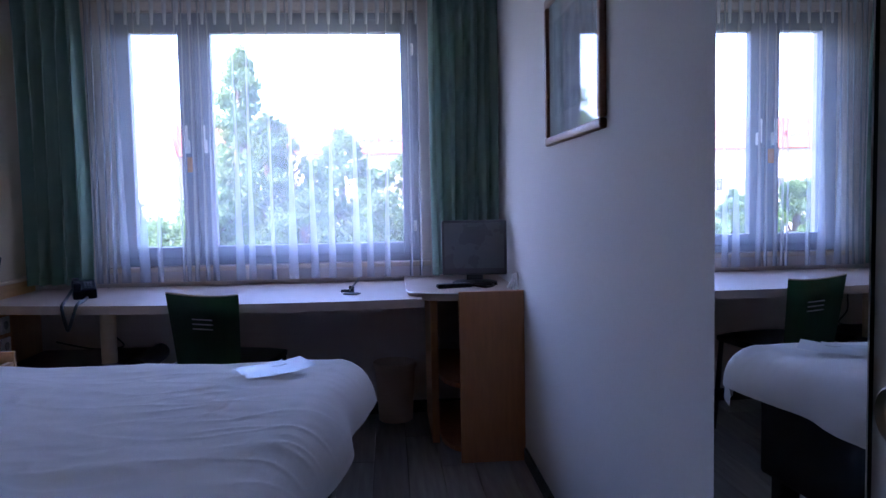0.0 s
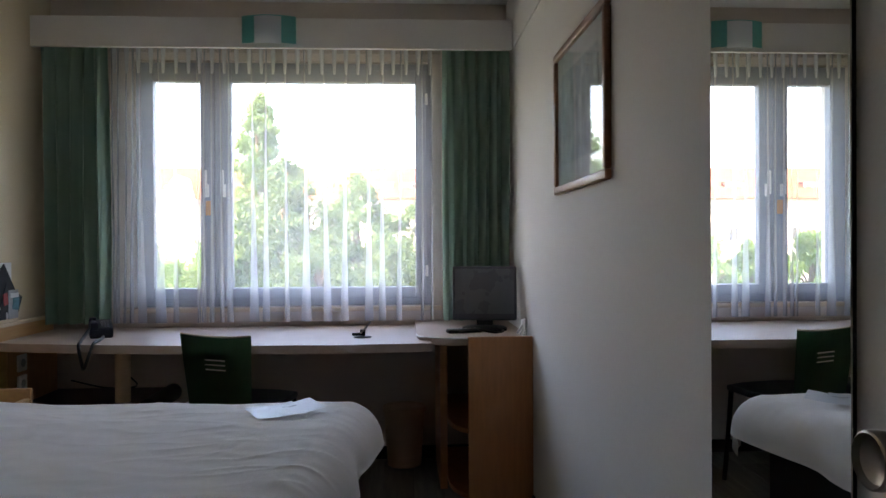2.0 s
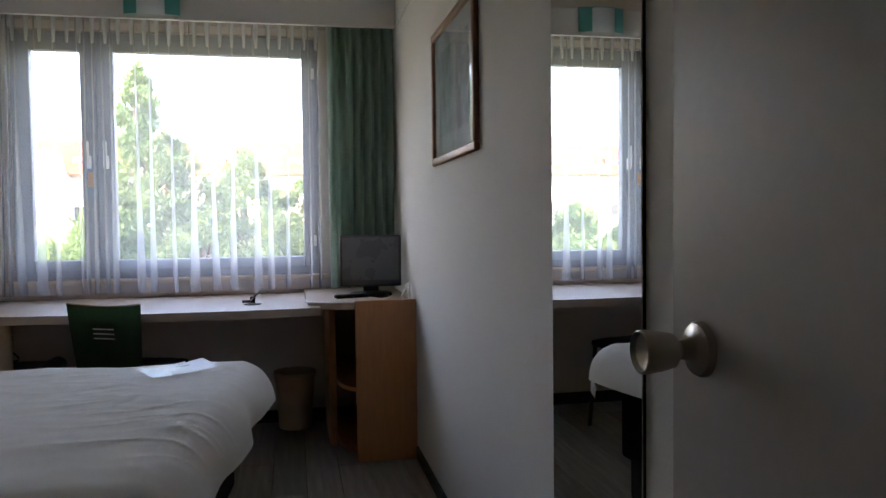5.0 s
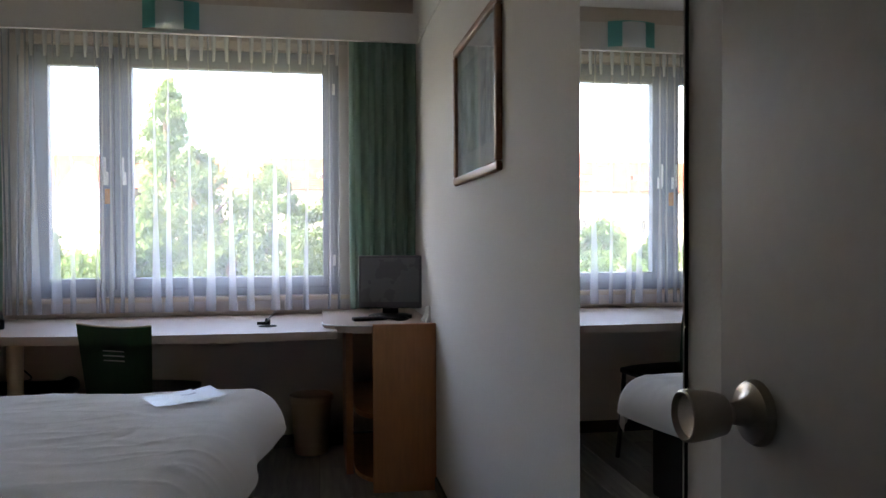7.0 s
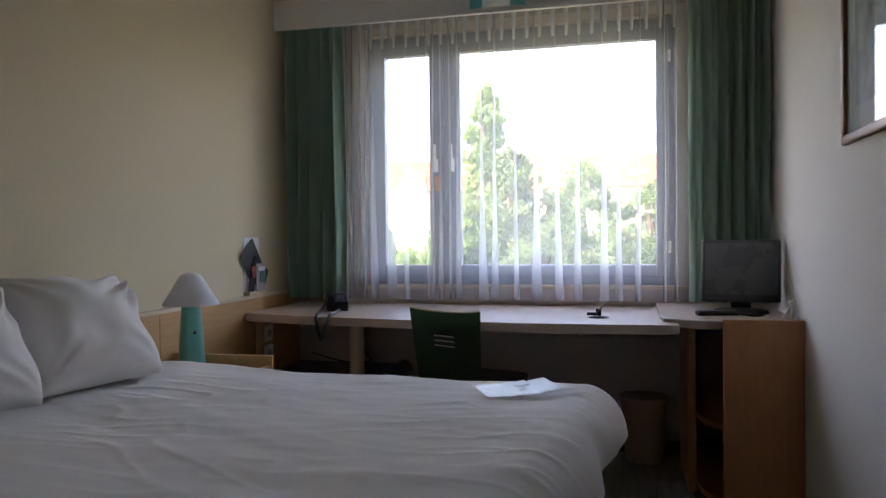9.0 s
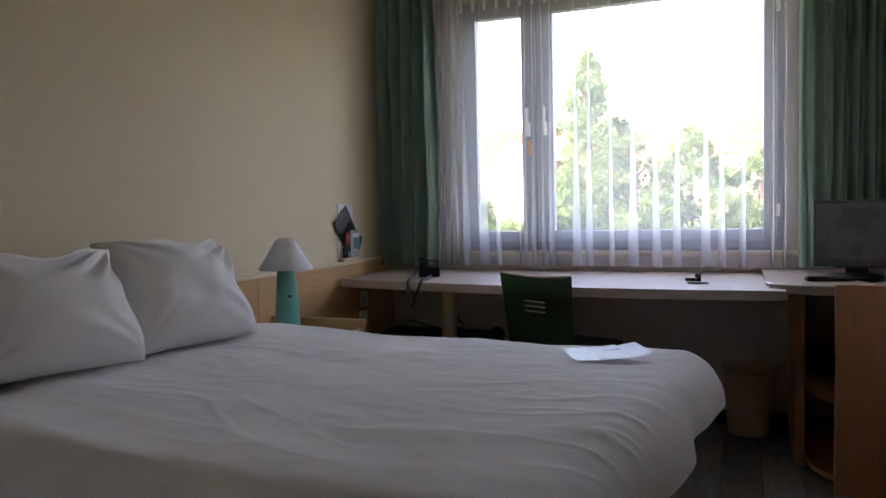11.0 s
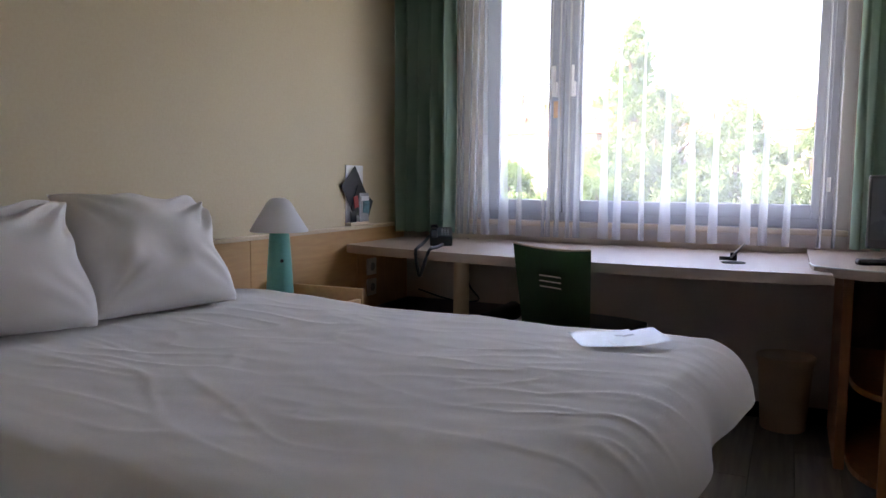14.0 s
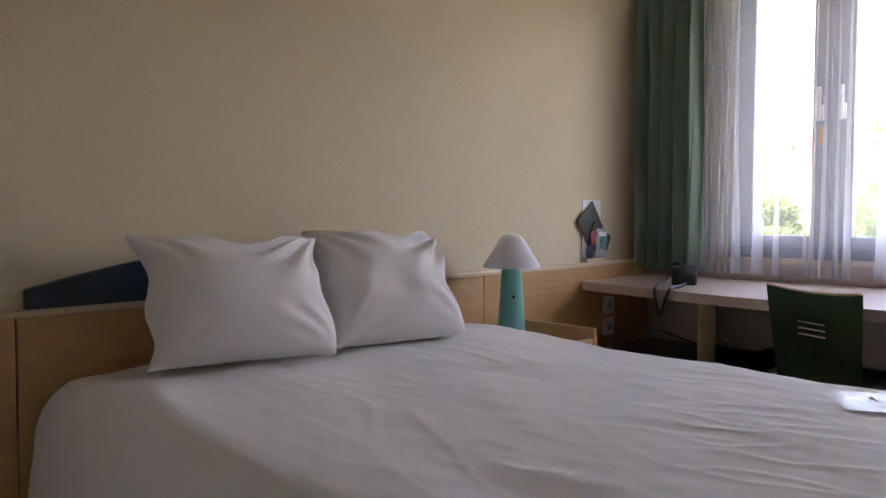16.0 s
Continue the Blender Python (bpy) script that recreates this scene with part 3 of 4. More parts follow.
def wall_panel():
    w = thing("wall_panel", (-2.13, 2.3, 0), "beech wainscot panel along the bed wall with a pale top ledge", "wall panel", kind="structure")
    for y0, y1 in ((0.53, 1.12), (1.123, 2.742), (2.745, 3.98)):
        part("panel", box(XL + 0.002, -2.13, y0, y1, 0.02, 0.80, 0.002), OAKH, w)
    part("ledge", box(XL + 0.002, -2.118, 0.53, 3.98, 0.801, 0.817, 0.003), PALE, w, "pale top ledge")


def nightstand():
    n = thing("nightstand", (-1.93, 2.76, 0), "small beech nightstand with a raised side board", "nightstand")
    part("body", box(-2.128, -1.715, 2.605, 2.822, 0.12, 0.585, 0.003), OAK, n)
    part("side_board", box(-2.128, -1.69, 2.824, 2.842, 0.0, 0.636, 0.003), OAKH, n)
    part("front_board", box(-1.714, -1.692, 2.605, 2.823, 0.12, 0.6, 0.003), OAKH, n)
    for y in (2.62, 2.80):
        part("foot", box(-1.79, -1.76, y - 0.012, y + 0.012, 0, 0.12), OAK, n)
    l = thing("table_lamp", (-1.962, 2.70, 0.586), "small table lamp with teal body and white cone shade", "lamp")
    c = (-1.962, 2.70, 0.586)
    part("base", lathe([(0.05, 0), (0.052, 0.004), (0.05, 0.03), (0.043, 0.15), (0.036, 0.245), (0.033, 0.255), (0.012, 0.258)], c), TEAL, l, smooth=True)
    b = lathe([(0.104, 0.258), (0.1045, 0.262), (0.076, 0.308), (0.045, 0.360), (0.036, 0.371), (0.020, 0.379), (0.003, 0.380)], c, n=48)
    part("shade", b, SHADEM, l, "white conical shade", smooth=True)
    part("neck", lathe([(0.011, 0.255), (0.011, 0.33)], c, n=16), PLASTW, l)
    v = Vector((0.74, -0.66, 0)).normalized()
    part("switch", lathe([(0.007, 0), (0.006, 0.005)], tuple(Vector(c) + Vector((0, 0, 0.155)) + v * 0.0405), tuple(v), 14), PLASTK, l, "black round switch")


def leaflet_rack():
    r = thing("leaflet_rack", (XL, 3.45, 0.82), "wall-hung holder with a fan of printed leaflets", "leaflet holder")
    part("back_board", box(XL + 0.001, XL + 0.006, 3.445, 3.595, 0.83, 1.1), PAPER, r, "white leaflet board")

    def sheet(y, z, w, h, turn, x, m, label):
        b = box(-0.0015, 0.0015, -w / 2, w / 2, -h / 2, h / 2)
        bmesh.ops.transform(b, matrix=pose(XL + x, y, z, turn, 0, 0), verts=b.verts)
        part("leaflet", b, m, r, label)

    sheet(0.07 + 3.44, 0.975, 0.15, 0.19, 38, 0.014, INK, "black glossy leaflet standing askew")
    sheet(0.07 + 3.495, 0.915, 0.12, 0.16, 62, 0.020, INK, "dark folded leaflet")
    sheet(0.07 + 3.50, 0.895, 0.085, 0.15, 0, 0.026, GREYP, "pale grey card")
    sheet(0.07 + 3.43, 0.93, 0.036, 0.055, 12, 0.027, RED, "red printed card")
    sheet(0.07 + 3.515, 0.905, 0.055, 0.06, -8, 0.031, BLUEP, "card with a blue green picture")
    sheet(0.07 + 3.50, 0.945, 0.07, 0.022, 0, 0.033, PAPER, "white card edge")
    sheet(0.07 + 3.41, 0.85, 0.05, 0.07, 0, 0.024, INK, "dark leaflet foot")
    part("pocket", box(XL + 0.001, XL + 0.036, 3.44, 3.6, 0.818, 0.835, 0.003), PALE, r)


def knob(name, at, axis, thing_parent, r=0.035, rose=0.05, long=1.0):
    profile = [(rose, 0), (rose, 0.006), (rose * 0.92, 0.012), (rose * 0.5, 0.018), (rose * 0.4, 0.022), (rose * 0.32, 0.04), (rose * 0.42, 0.046), (r * 0.78, 0.052),
               (r * 0.9, 0.07), (r, 0.098), (r * 0.98, 0.106), (r * 0.9, 0.108), (r * 0.78, 0.1), (r * 0.3, 0.094), (0.001, 0.093)]
    part(name, lathe([(a, h * long) for a, h in profile], at, axis, 40), SILVER, thing_parent, "brushed nickel round door knob", smooth=True)


def doors():
    d = thing("door_1", (XR, 0.36, 0), "closed smooth grey bathroom door with a round knob", "door", kind="structure")
    leaf = part("door_leaf", box(XD - 0.004, XD + 0.036, DY0 + 0.004, DY1 - 0.004, 0.006, DZ - 0.004, 0.003), DOORM, d)
    knob("door_knob", (XD - 0.004, 0.63, 0.958), (-1, 0, 0), leaf, 0.030, 0.038, 0.86)
    part("door_stop", box(XR + 0.04, XR + TH, DY0, DY1, 0.0, DZ), DOORM, d)
    c = thing("closet_door", (XC, 0.3, 0), "closed grey closet door with a small knob", "door", kind="structure")
    leaf = part("door_leaf", box(XC + 0.001, XC + 0.02, -0.1, YC - 0.02, 0.01, 2.05, 0.003), DOORM, c)
    part("finger_pull", lathe([(0.017, 0), (0.017, 0.003), (0.014, 0.004), (0.012, 0.002), (0.001, 0.001)], (XC + 0.02, 0.44, 1.04), (1, 0, 0), 28), PLASTK, leaf, "dark round finger pull", smooth=True)
    e = thing("door_2", (-0.28, YB, 0), "closed grey entrance door", "door", kind="structure")
    leaf = part("door_leaf", box(-0.72, 0.16, YB, YB + 0.03, 0.005, 2.05, 0.003), DOORM, e)
    knob("door_knob", (0.08, YB + 0.03, 1.0), (0, 1, 0), leaf, 0.026, 0.033)


def mirror_panel():
    m = thing("wall_mirror", (0.28, 1.01, 0.25), "tall frameless wall mirror with dark green edges", "mirror")
    part("backing", box(0.270, XD - 0.0005, 0.80, 1.213, 0.25, 2.05, 0.001), MEDGE, m, "dark edge and backing")
    part("glass", box(0.2675, 0.2698, 0.8002, 1.2128, 0.2502, 2.0498), MIRROR, m, "mirror glass")


def picture():
    p = thing("framed_picture", (XR, 2.3, 1.35), "framed blue grey print behind glass in a brown wood frame", "picture")
    y0, y1, z0, z1, w = 1.945, 2.645, 1.352, 1.865, 0.03
    x0 = XR - 0.022
    for a, b_, c, d in ((y0, y1, z0, z0 + w), (y0, y1, z1 - w, z1), (y0, y0 + w, z0 + w, z1 - w), (y1 - w, y1, z0 + w, z1 - w)):
        part("frame_bar", box(x0, XR - 0.001, a, b_, c, d, 0.007, seg=3), COPPER, p, smooth=True)
    part("passepartout", box(XR - 0.009, XR - 0.002, y0 + w, y1 - w, z0 + w, z1 - w), PASSE, p, "pale mount")
    part("print", box(XR - 0.011, XR - 0.0092, y0 + 0.11, y1 - 0.11, z0 + 0.1, z1 - 0.1), PRINT, p, "blue grey print")
    part("glass", box(XR - 0.0145, XR - 0.0125, y0 + w, y1 - w, z0 + w, z1 - w), PICGLASS, p, "picture glass").visible_shadow = False


def wall_lamp():
    w = thing("wall_lamp", (-0.955, 3.80, 2.2), "teal glass wall lamp with a white curved centre", "lamp")
    part("bracket", box(-1.03, -0.88, 3.775, 3.80, 2.22, 2.33, 0.004), PLASTW, w)

    def bow(half, d0, d1, z0, z1, t):
        def g(u, v):
            s = 2 * u - 1
            return (-0.955 + s * half, 3.795 - d0 - (d1 - d0) * (1 - s * s), z0 + (z1 - z0) * v)
        b = grid(20, 2, g)
        bmesh.ops.solidify(b, geom=list(b.faces), thickness=t)
        return b

    part("glass_shield", bow(0.137, 0.015, 0.05, 2.205, 2.345, 0.005), TEALG, w, "teal frosted glass shield", smooth=True)
    part("diffuser", bow(0.068, 0.052, 0.07, 2.195, 2.335, 0.006), SHADEM, w, "white frosted glass", smooth=True)


def television():
    t = thing("television", (0.12, 3.6, 0.757), "small black flat television on a stand", "television")
    m = pose(0.125, 3.60, 0, 0, 0, -8)

    def tr(b):
        bmesh.ops.transform(b, matrix=m, verts=b.verts)
        return b
    part("housing", tr(box(-0.158, 0.158, -0.022, 0.03, 0.800, 1.066, 0.008)), TVGREY, t)
    part("screen", tr(box(-0.145, 0.145, -0.0245, -0.0225, 0.832, 1.054)), SCREEN, t, "dark matt screen")
    part("stand_neck", tr(box(-0.04, 0.04, 0.0, 0.03, 0.765, 0.81, 0.004)), PLASTK, t)
    b = lathe([(0.11, 0), (0.11, 0.008), (0.09, 0.014), (0.03, 0.018)], (0, 0, 0.757), None, 36)
    bmesh.ops.scale(b, vec=(1, 0.8, 1), verts=b.verts)
    part("stand_base", tr(b), PLASTK, t, smooth=True)
    r = thing("remote_control", (0.02, 3.44, 0.757), "black remote control lying before the television", "remote control")
    b = box(-0.085, 0.085, -0.022, 0.022, 0.0, 0.02, 0.007)
    bmesh.ops.transform(b, matrix=pose(0.01, 3.43, 0.758, 0, 0, 14), verts=b.verts)
    part("casing", b, PLASTK, r)
    for i in range(6):
        k = lathe([(0.005, 0), (0.005, 0.0025)], (-0.06 + 0.022 * i, 0.0, 0.019), None, 8)
        bmesh.ops.transform(k, matrix=pose(0.01, 3.43, 0.758, 0, 0, 14), verts=k.verts)
        part("button", k, GREYP, r)
    cb = solid("television_cable", tube([(0.17, 3.55, 0.765), (0.2, 3.46, 0.762), (0.15, 3.39, 0.762), (0.08, 3.40, 0.775), (0.12, 3.46, 0.762), (0.22, 3.5, 0.762)], 0.005), PLASTK, (0.15, 3.45, 0.757), "black cable curled on the shelf top", "cable", smooth=True)
    lo = thing("cable_loops", (0.27, 3.3, 0.757), "white cable coiled upright beside the wall", "cable")
    for k in range(3):
        y = 3.26 + 0.05 * k
        part("loop", tube([(0.262 - 0.008 * k, y - 0.02, 0.762), (0.27, y - 0.018, 0.80), (0.272, y + 0.002, 0.835 - 0.008 * k), (0.276, y + 0.022, 0.80), (0.28, y + 0.026, 0.762)], 0.006), PLASTW, lo, smooth=True)


def phone():
    p = thing("telephone", (-1.80, 3.56, 0.738), "dark desk telephone with its handset cord hanging down", "telephone")
    m = pose(-1.735, 3.60, 0.738, 0, 0, 25) @ Matrix.Diagonal((0.6, 0.75, 0.95, 1))

    def tr(b):
        bmesh.ops.transform(b, matrix=m, verts=b.verts)
        return b
    b = box(-0.085, 0.085, -0.09, 0.09, 0, 0.05, 0.01)
    for v in b.verts:
        if v.co.z > 0.025:
            v.co.z += 0.25 * max(0, v.co.y + 0.05)
    part("body", tr(b), PLASTB, p)
    b = box(-0.075, -0.03, -0.1, 0.1, 0.058, 0.082, 0.009)
    box(-0.08, -0.026, -0.105, -0.05, 0.04, 0.08, 0.009, bm=b)
    box(-0.08, -0.026, 0.05, 0.105, 0.05, 0.095, 0.009, bm=b)
    part("handset", tr(b), PLASTB, p)
    for i in range(12):
        part("key", tr(box(0.0 + 0.022 * (i % 3), 0.015 + 0.022 * (i % 3), -0.06 + 0.025 * (i // 3), -0.045 + 0.025 * (i // 3), 0.05 + 0.006 * (i // 3), 0.056 + 0.007 * (i // 3))), GREYP, p)
    part("handset_cord", tube([(-1.77, 3.55, 0.78), (-1.75, 3.44, 0.755), (-1.72, 3.33, 0.746), (-1.712, 3.296, 0.725), (-1.692, 3.288, 0.645), (-1.682, 3.287, 0.642), (-1.655, 3.29, 0.72), (-1.652, 3.32, 0.746), (-1.67, 3.42, 0.745), (-1.70, 3.54, 0.745)], 0.0075), PLASTB, p, smooth=True)
    c = solid("phone_line", tube([(-1.77, 4.0, 0.74), (-1.77, 4.015, 0.60), (-1.76, 4.0, 0.5), (-1.70, 3.98, 0.43), (-1.85, 3.98, 0.42), (-2.05, 4.0, 0.46)], 0.004), PLASTK, (-1.8, 4.0, 0.4), "thin dark phone line running down the wall", "cable", smooth=True)


def small_things():
    s = thing("pen_stand", (-0.47, 3.46, 0.738), "dark small tray with a folded card standing on it", "stand")
    part("tray", lathe([(0.042, 0), (0.044, 0.002), (0.04, 0.003), (0.02, 0.004)], (-0.47, 3.46, 0.738), None, 28), BLACK, s, smooth=True)
    b = box(-0.05, 0.012, -0.004, 0.004, 0, 0.014, 0.002)
    box(-0.012, 0.012, -0.004, 0.004, 0, 0.03, 0.002, bm=b)
    bmesh.ops.transform(b, matrix=pose(-0.47, 3.46, 0.746), verts=b.verts)
    part("clip", b, PLASTK, s)
    part("pen", tube([(-0.48, 3.46, 0.755), (-0.455, 3.455, 0.785), (-0.432, 3.45, 0.812)], 0.005), GREYP, s, "grey pen leaning upward")
    # paper on the bed
    q = thing("leaflet", (-0.69, 2.50, 0.65), "white folded leaflet lying on the duvet", "paper")

    def leaf(cx, cy, w, h, rot, z):
        def g(u, v):
            a = Vector(((u - 0.5) * w, (v - 0.5) * h, 0))
            a.rotate(Euler((0, 0, radians(rot))))
            return (cx + a.x, cy + a.y, 0.5 * bed_top(cx + a.x, cy + a.y) + 0.5 * bed_top(cx, cy) + 0.10 * a.y + z + 0.006 * abs(u - 0.5))
        b = grid(8, 4, g)
        bmesh.ops.solidify(b, geom=list(b.faces), thickness=0.0012)
        return b
    part("sheet", leaf(-0.685, 2.315, 0.16, 0.13, 30, PAPER_Z), PAPER, q)
    part("sheet", leaf(-0.622, 2.355, 0.15, 0.11, 36, PAPER_Z + 0.006), PAPER, q)
    part("print_bar", leaf(-0.645, 2.335, 0.05, 0.012, 33, PAPER_Z + 0.0105), GREYP, q, "grey printed bar")
    # bin
    w = thing("waste_bin", (-0.275, 3.925, 0), "round beige plastic waste bin under the desk", "bin")
    b = lathe([(0.085, 0.0), (0.09, 0.004), (0.108, 0.295), (0.112, 0.3), (0.112, 0.306), (0.104, 0.306), (0.1, 0.29), (0.084, 0.012), (0.002, 0.01)], (-0.275, 3.915, 0), None, 40)
    part("bucket", b, BINM, w, smooth=True)
    part("rim", lathe([(0.113, 0.285), (0.116, 0.29), (0.116, 0.312), (0.113, 0.314), (0.105, 0.31)], (-0.275, 3.915, 0), None, 40), BINM, w, "rolled rim", smooth=True)
    # bench and sockets below the desk
    l = thing("luggage_bench", (-1.8, 3.75, 0), "low dark brown luggage bench under the desk", "bench")
    part("top", box(-2.12, -1.47, 3.52, 4.0, 0.36, 0.42, 0.02, seg=3), BROWN, l)
    part("end_roll", lathe([(0.035, 0), (0.045, 0.01), (0.045, 0.4), (0.035, 0.41)], (-1.50, 3.55, 0.40), (0, 1, 0), 20), PLASTK, l, "black rounded end", smooth=True)
    for x, y in ((-2.08, 3.56), (-2.08, 3.95), (-1.52, 3.56), (-1.52, 3.95)):
        part("leg", box(x - 0.015, x + 0.015, y - 0.015, y + 0.015, 0, 0.362), BROWN, l)
    part("side", box(-2.126, -2.122, 3.5, 4.0, 0.0, 0.69), OAK, l)
    for z in (0.615, 0.515):
        k = thing("wall_socket", (-2.118, 3.62, z), "white square wall socket on the panel", "socket", "sockets under the desk")
        part("plate", box(-2.1215, -2.110, 3.58, 3.66, z - 0.04, z + 0.04, 0.003), PLASTW, k)
        part("insert", lathe([(0.02, 0), (0.02, 0.002), (0.018, 0.003)], (-2.110, 3.62, z), (1, 0, 0), 20), GREYP, k)


PAPER_Z = 0.013


def tree(at, height, spread, base, seed, leaves, slim=1.0):
    t = thing("tree", at, "leafy green tree in sunlight outside the window" if slim > 0.7 else "tall slender green poplar outside the window", "tree", "trees outside")
    rnd = random.Random(seed)
    o = Vector(at)
    b = tube([o, o + Vector((0.1, 0, height * 0.4)), o + Vector((-0.05, 0.1, height * 0.9))], 0.14)
    for k in range(7):
        a, h = rnd.random() * 6.28, height * (0.22 + 0.08 * k)
        e = Vector((math.cos(a), math.sin(a), 0.9)) * spread * (0.45 if slim > 0.7 else 0.3 - 0.03 * k)
        tube([o + Vector((0, 0, h)), o + Vector((0, 0, h)) + e * 0.5, o + Vector((0, 0, h)) + e], 0.045, 6, bm=b)
    part("trunk", b, BARK, t)
    clumps = []
    for k in range(130 if slim > 0.7 else 240):
        f = rnd.random() ** (0.85 if slim > 0.7 else 1.1)
        h = base + (height - base) * f
        if slim > 0.7:
            prof = (math.sin(math.pi * min(1, f * 0.86 + 0.14)) ** 0.55) * (1.0 - 0.3 * f)
        else:
            prof = (1 - f) ** 0.7 * min(1, 0.5 + 2 * f)
        a = rnd.random() * 6.283
        rr = spread * prof * (0.25 + 0.75 * math.sqrt(rnd.random())) * (0.8 + 0.35 * rnd.random())
        clumps.append((Vector((rr * math.cos(a), rr * math.sin(a), h + 0.25 * rnd.random())), (0.22 + 0.30 * rnd.random()) * (0.5 + 0.5 * prof)))
    vs, fs = [], []
    for k in range(leaves):
        c, r = clumps[rnd.randrange(len(clumps))]
        d = Vector((rnd.gauss(0, 1), rnd.gauss(0, 1), rnd.gauss(0, 0.9)))
        d = d.normalized() * r * (0.2 + 1.1 * rnd.random())
        p = c + d
        s = 0.06 + 0.06 * rnd.random()
        e = Euler((rnd.random() * 6.3, rnd.random() * 6.3, rnd.random() * 6.3)).to_matrix()
        i = len(vs)
        for q in ((-s, 0, 0), (0, -s * 0.5, 0.02), (s, 0, 0), (0, s * 0.5, 0.02)):
            vs.append(p + e @ Vector(q))
        fs.append((i, i + 1, i + 2, i + 3))
    me = bpy.data.meshes.new("crown")
    me.from_pydata(vs, [], fs)
    me.materials.append(LEAF)
    cr = new("crown", me)
    cr.parent = t
    ORG[cr.name] = o


def house(at, w, d, wall_h, roof_h, dormers, gable, label):
    h = thing("house", at, label, "house", "houses outside")
    x, y, z = at
    part("wall", box(x - w / 2, x + w / 2, y, y + d, z, z + wall_h), HOUSEW, h)
    b = bmesh.new()
    o = 0.5
    lo, hi = z + wall_h, z + wall_h + roof_h
    q = [(x - w / 2 - o, y - o, lo), (x + w / 2 + o, y - o, lo), (x + w / 2 + o, y + d + o, lo), (x - w / 2 - o, y + d + o, lo), (x - w / 2 - o, y + d / 2, hi), (x + w / 2 + o, y + d / 2, hi)]
    v = [b.verts.new(p) for p in q]
    for f in ((0, 1, 5, 4), (2, 3, 4, 5), (0, 4, 3), (1, 2, 5), (0, 3, 2, 1)):
        b.faces.new([v[i] for i in f])
    roof = part("roof", b, ROOFM, h, "orange red tiled roof")
    # tile courses
    n = 14
    for k in range(n):
        f = (k + 0.5) / n
        yy, zz = y - o + (d / 2 + o) * f, lo + roof_h * f
        part("tile_course", tube([(x - w / 2 - o, yy - 0.03, zz + 0.02), (x, yy - 0.03, zz + 0.02), (x + w / 2 + o, yy - 0.03, zz + 0.02)], 0.02, 5), ROOFM, roof)
    for cx in dormers:
        b = box(cx - 0.85, cx + 0.85, y + d * 0.14, y + d * 0.45, lo + roof_h * 0.18, lo + roof_h * 0.5)
        dm = part("dormer", b, HOUSEB, h, "dormer with a pair of small windows")
        for dx in (-0.38, 0.38):
            part("window", box(cx + dx - 0.3, cx + dx + 0.3, y + d * 0.14 - 0.05, y + d * 0.14, lo + roof_h * 0.24, lo + roof_h * 0.44), HGLASS, dm)
            part("window_frame", box(cx + dx - 0.37, cx + dx + 0.37, y + d * 0.14 - 0.03, y + d * 0.14 + 0.02, lo + roof_h * 0.22, lo + roof_h * 0.46), PLASTW, dm)
    nw = int(w / 2.6)
    for i in range(nw):
        for zz in (wall_h * 0.2, wall_h * 0.6):
            cx = x - w / 2 + w * (i + 0.5) / nw
            wd = part("window", box(cx - 0.5, cx + 0.5, y - 0.04, y + 0.1, z + zz, z + zz + 1.3), PLASTW, h)
            part("pane", box(cx - 0.42, cx + 0.42, y - 0.06, y - 0.041, z + zz + 0.08, z + zz + 1.22), HGLASS, wd)
    if gable:
        gx = x + gable
        b = bmesh.new()
        pr = [(gx - 1.5, z), (gx + 1.5, z), (gx + 1.5, lo - 0.3), (gx, lo + roof_h * 0.62), (gx - 1.5, lo - 0.3)]
        fr = [b.verts.new((px, y - 1.5, pz)) for px, pz in pr]
        bk = [b.verts.new((px, y + 2.5, pz)) for px, pz in pr]
        b.faces.new(fr)
        b.faces.new(bk)
        for i in range(5):
            b.faces.new((fr[i], fr[(i + 1) % 5], bk[(i + 1) % 5], bk[i]))
        part("gable", b, HOUSEW, h, "pale rendered gable")
    for cx in (x - w * 0.3, x + w * 0.22):
        part("chimney", box(cx - 0.35, cx + 0.35, y + d / 2 - 0.3, y + d / 2 + 0.3, hi - 0.5, hi + 0.9), HOUSEB, h)


GZ = -4.2


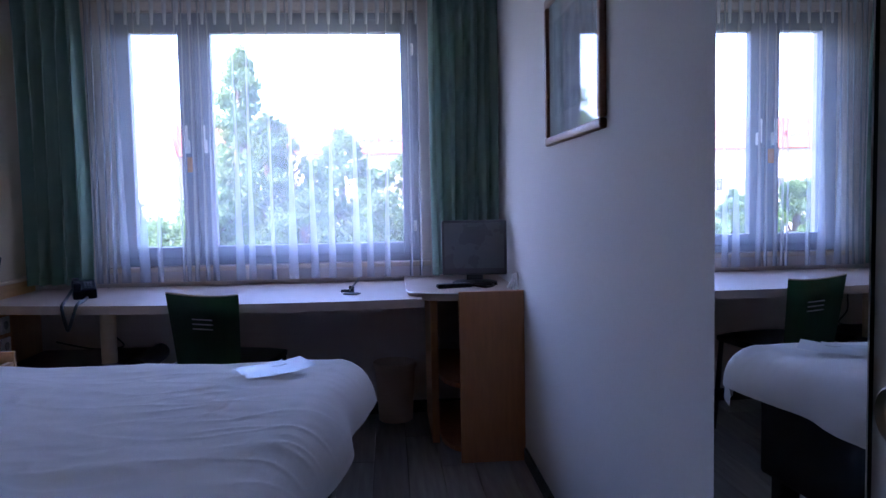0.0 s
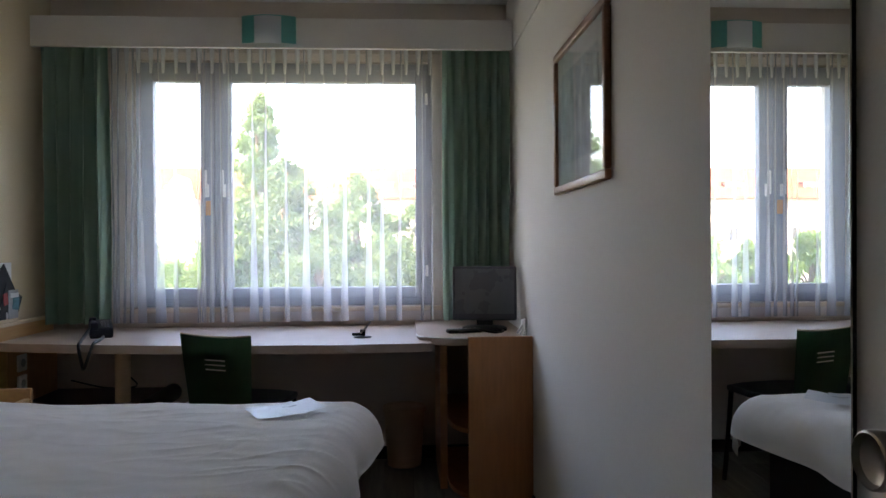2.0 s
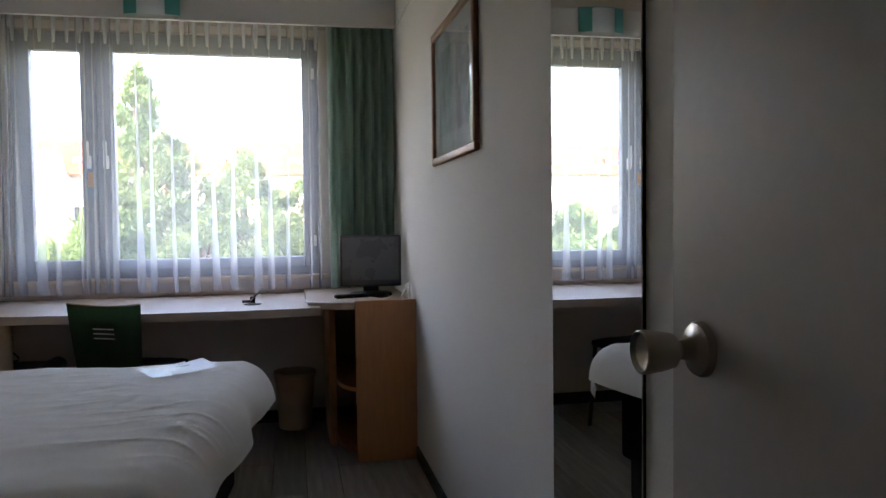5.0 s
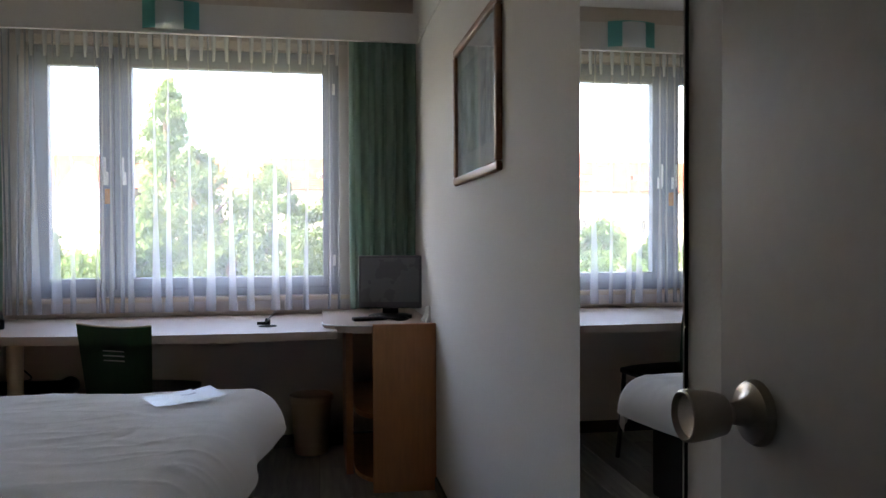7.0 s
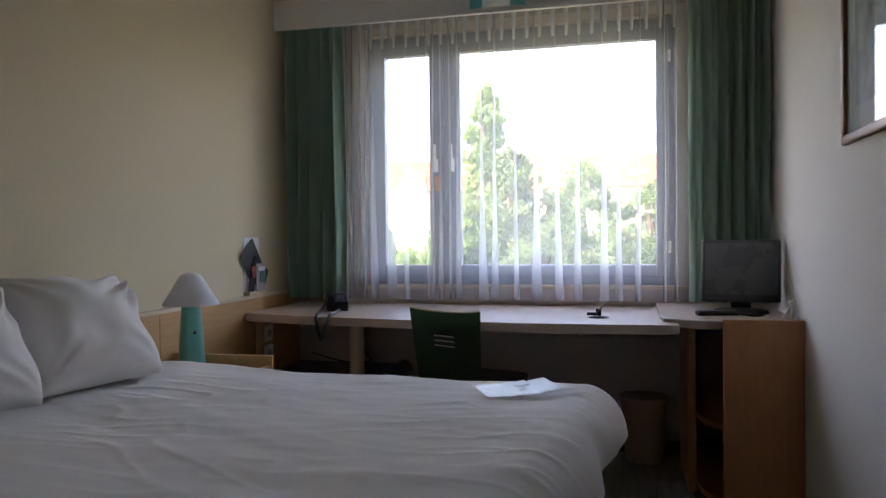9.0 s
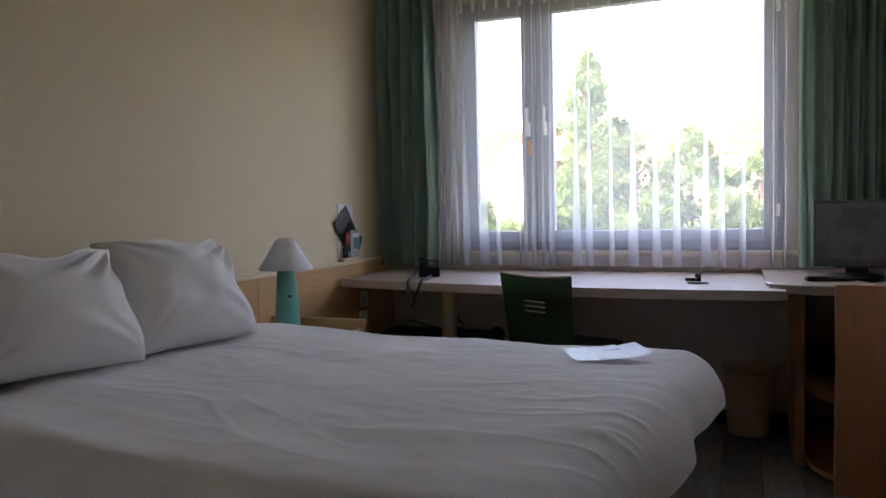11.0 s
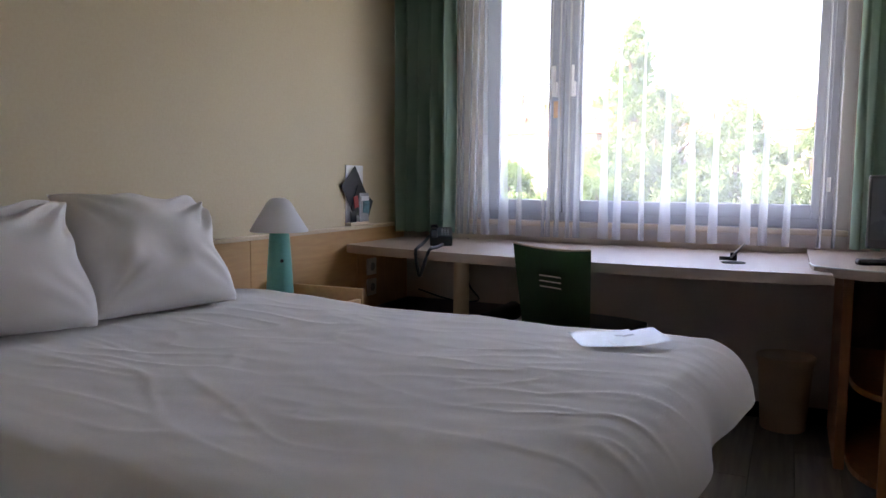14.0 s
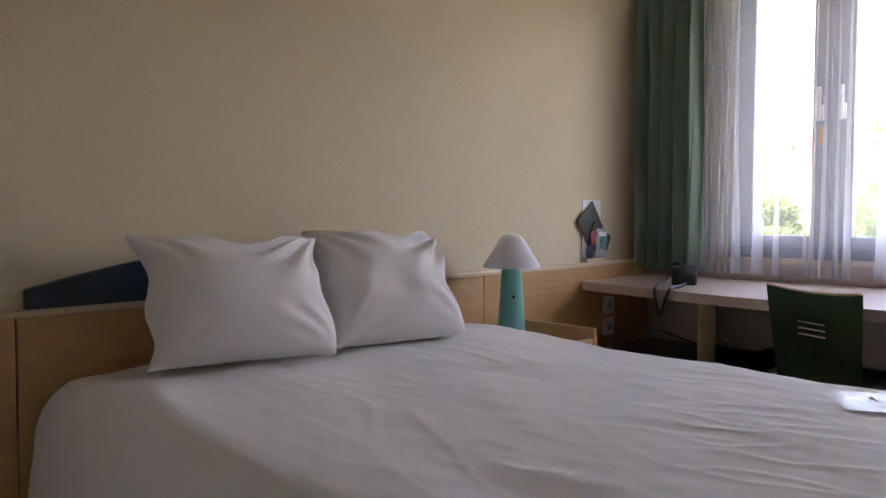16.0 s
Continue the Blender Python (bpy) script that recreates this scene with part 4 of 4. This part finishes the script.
def outside():
    b = bmesh.new()
    vs = [b.verts.new(p) for p in ((-900, 5.2, GZ), (900, 5.2, GZ), (900, 1800, GZ), (-900, 1800, GZ))]
    b.faces.new(vs)
    solid("ground", b, GRASS, (0, 40, GZ), "green lawn ground outside", "ground", "structure")
    solid("facade", box(-14, 14, YW + 0.305, YW + 0.32, GZ, 0.0), HOUSEW, (0, YW + 0.31, GZ), "rendered facade below the window", "facade", "structure")
    house((-30, 62, GZ), 30, 10, 9.2, 3.1, (-42.0, -35.0, -28.0, -22.5, -16.4), 11.6, "cream house with orange tiled roof and a pale gable")
    house((4, 62, GZ), 36, 10, 9.2, 3.1, (-11.0, -7.0, -1.9, 0.4, 6.0, 12.0, 18.0), -8.2, "long cream house with orange tiled roof, dormers and gable")
    tree((-5.2, 26, GZ), 10.3, 2.6, 0.6, 3, 26000, 0.5)
    tree((-4.2, 25, GZ), 8.0, 2.4, 1.2, 5, 15000)
    tree((-1.9, 26, GZ), 7.5, 2.4, 1.0, 6, 15000)
    tree((0.4, 27, GZ), 6.7, 2.5, 0.8, 7, 15000)
    tree((1.6, 29, GZ), 7.6, 1.3, 1.0, 8, 12000, 0.5)
    tree((3.0, 26, GZ), 6.2, 2.3, 0.8, 9, 14000)
    tree((-9.2, 25, GZ), 5.6, 2.1, 0.8, 11, 14000)
    tree((-11.6, 26, GZ), 5.2, 2.0, 0.8, 12, 13000)
    tree((6.5, 27, GZ), 6.0, 2.5, 0.8, 13, 12000)
    tree((-3.0, 24, GZ), 5.6, 2.2, 0.6, 21, 12000)
    tree((-0.6, 24, GZ), 5.2, 2.0, 0.6, 22, 12000)
    tree((1.9, 24, GZ), 5.3, 2.1, 0.6, 23, 12000)
    tree((-5.9, 24, GZ), 6.0, 1.9, 0.6, 24, 12000)
    tree((-7.6, 24, GZ), 4.6, 1.7, 0.6, 25, 9000)
    tree((4.6, 24, GZ), 5.0, 2.0, 0.6, 26, 9000)
    tree((-14.5, 27, GZ), 5.6, 2.4, 0.8, 14, 11000)


def planks():
    w, ln, k = 0.148, 1.2, 0
    base = {}
    x = XL
    row = 0
    while x < XR - 0.001:
        xw = min(w, XR - x)
        y = YB - (row * 0.43) % ln
        while y < YW:
            y0, y1 = max(y, YB), min(y + ln, YW)
            if y1 - y0 > 0.05 and not (x + xw < XC - TH and y1 < YC - TH):
                key = (round(xw, 3), round(y1 - y0, 3))
                if key not in base:
                    b = box(0.0008, xw - 0.0008, 0.0008, y1 - y0 - 0.0008, -0.0115, 0, 0.0012, seg=1)
                    base[key] = make_mesh("plank", b, PLANK)
                ob = new("plank", base[key])
                ob.parent = FLOOR
                ob.location = (x, y0, 0.012)
            y += ln
        x += w
        row += 1


structure()
window()
curtains()
wall_panel()
bed()
desk()
chair()
doors()
mirror_panel()
picture()
nightstand()
pillow((-1.90, 1.315, 0.682), (-1.785, 1.775, 0.676), (-2.07, 1.355, 0.99), (-1.985, 1.835, 0.965), 1)
pillow((-1.85, 1.80, 0.675), (-1.77, 2.235, 0.675), (-2.08, 1.865, 0.985), (-1.985, 2.325, 0.95), 4)
wall_lamp()
television()
phone()
leaflet_rack()
small_things()
outside()
planks()
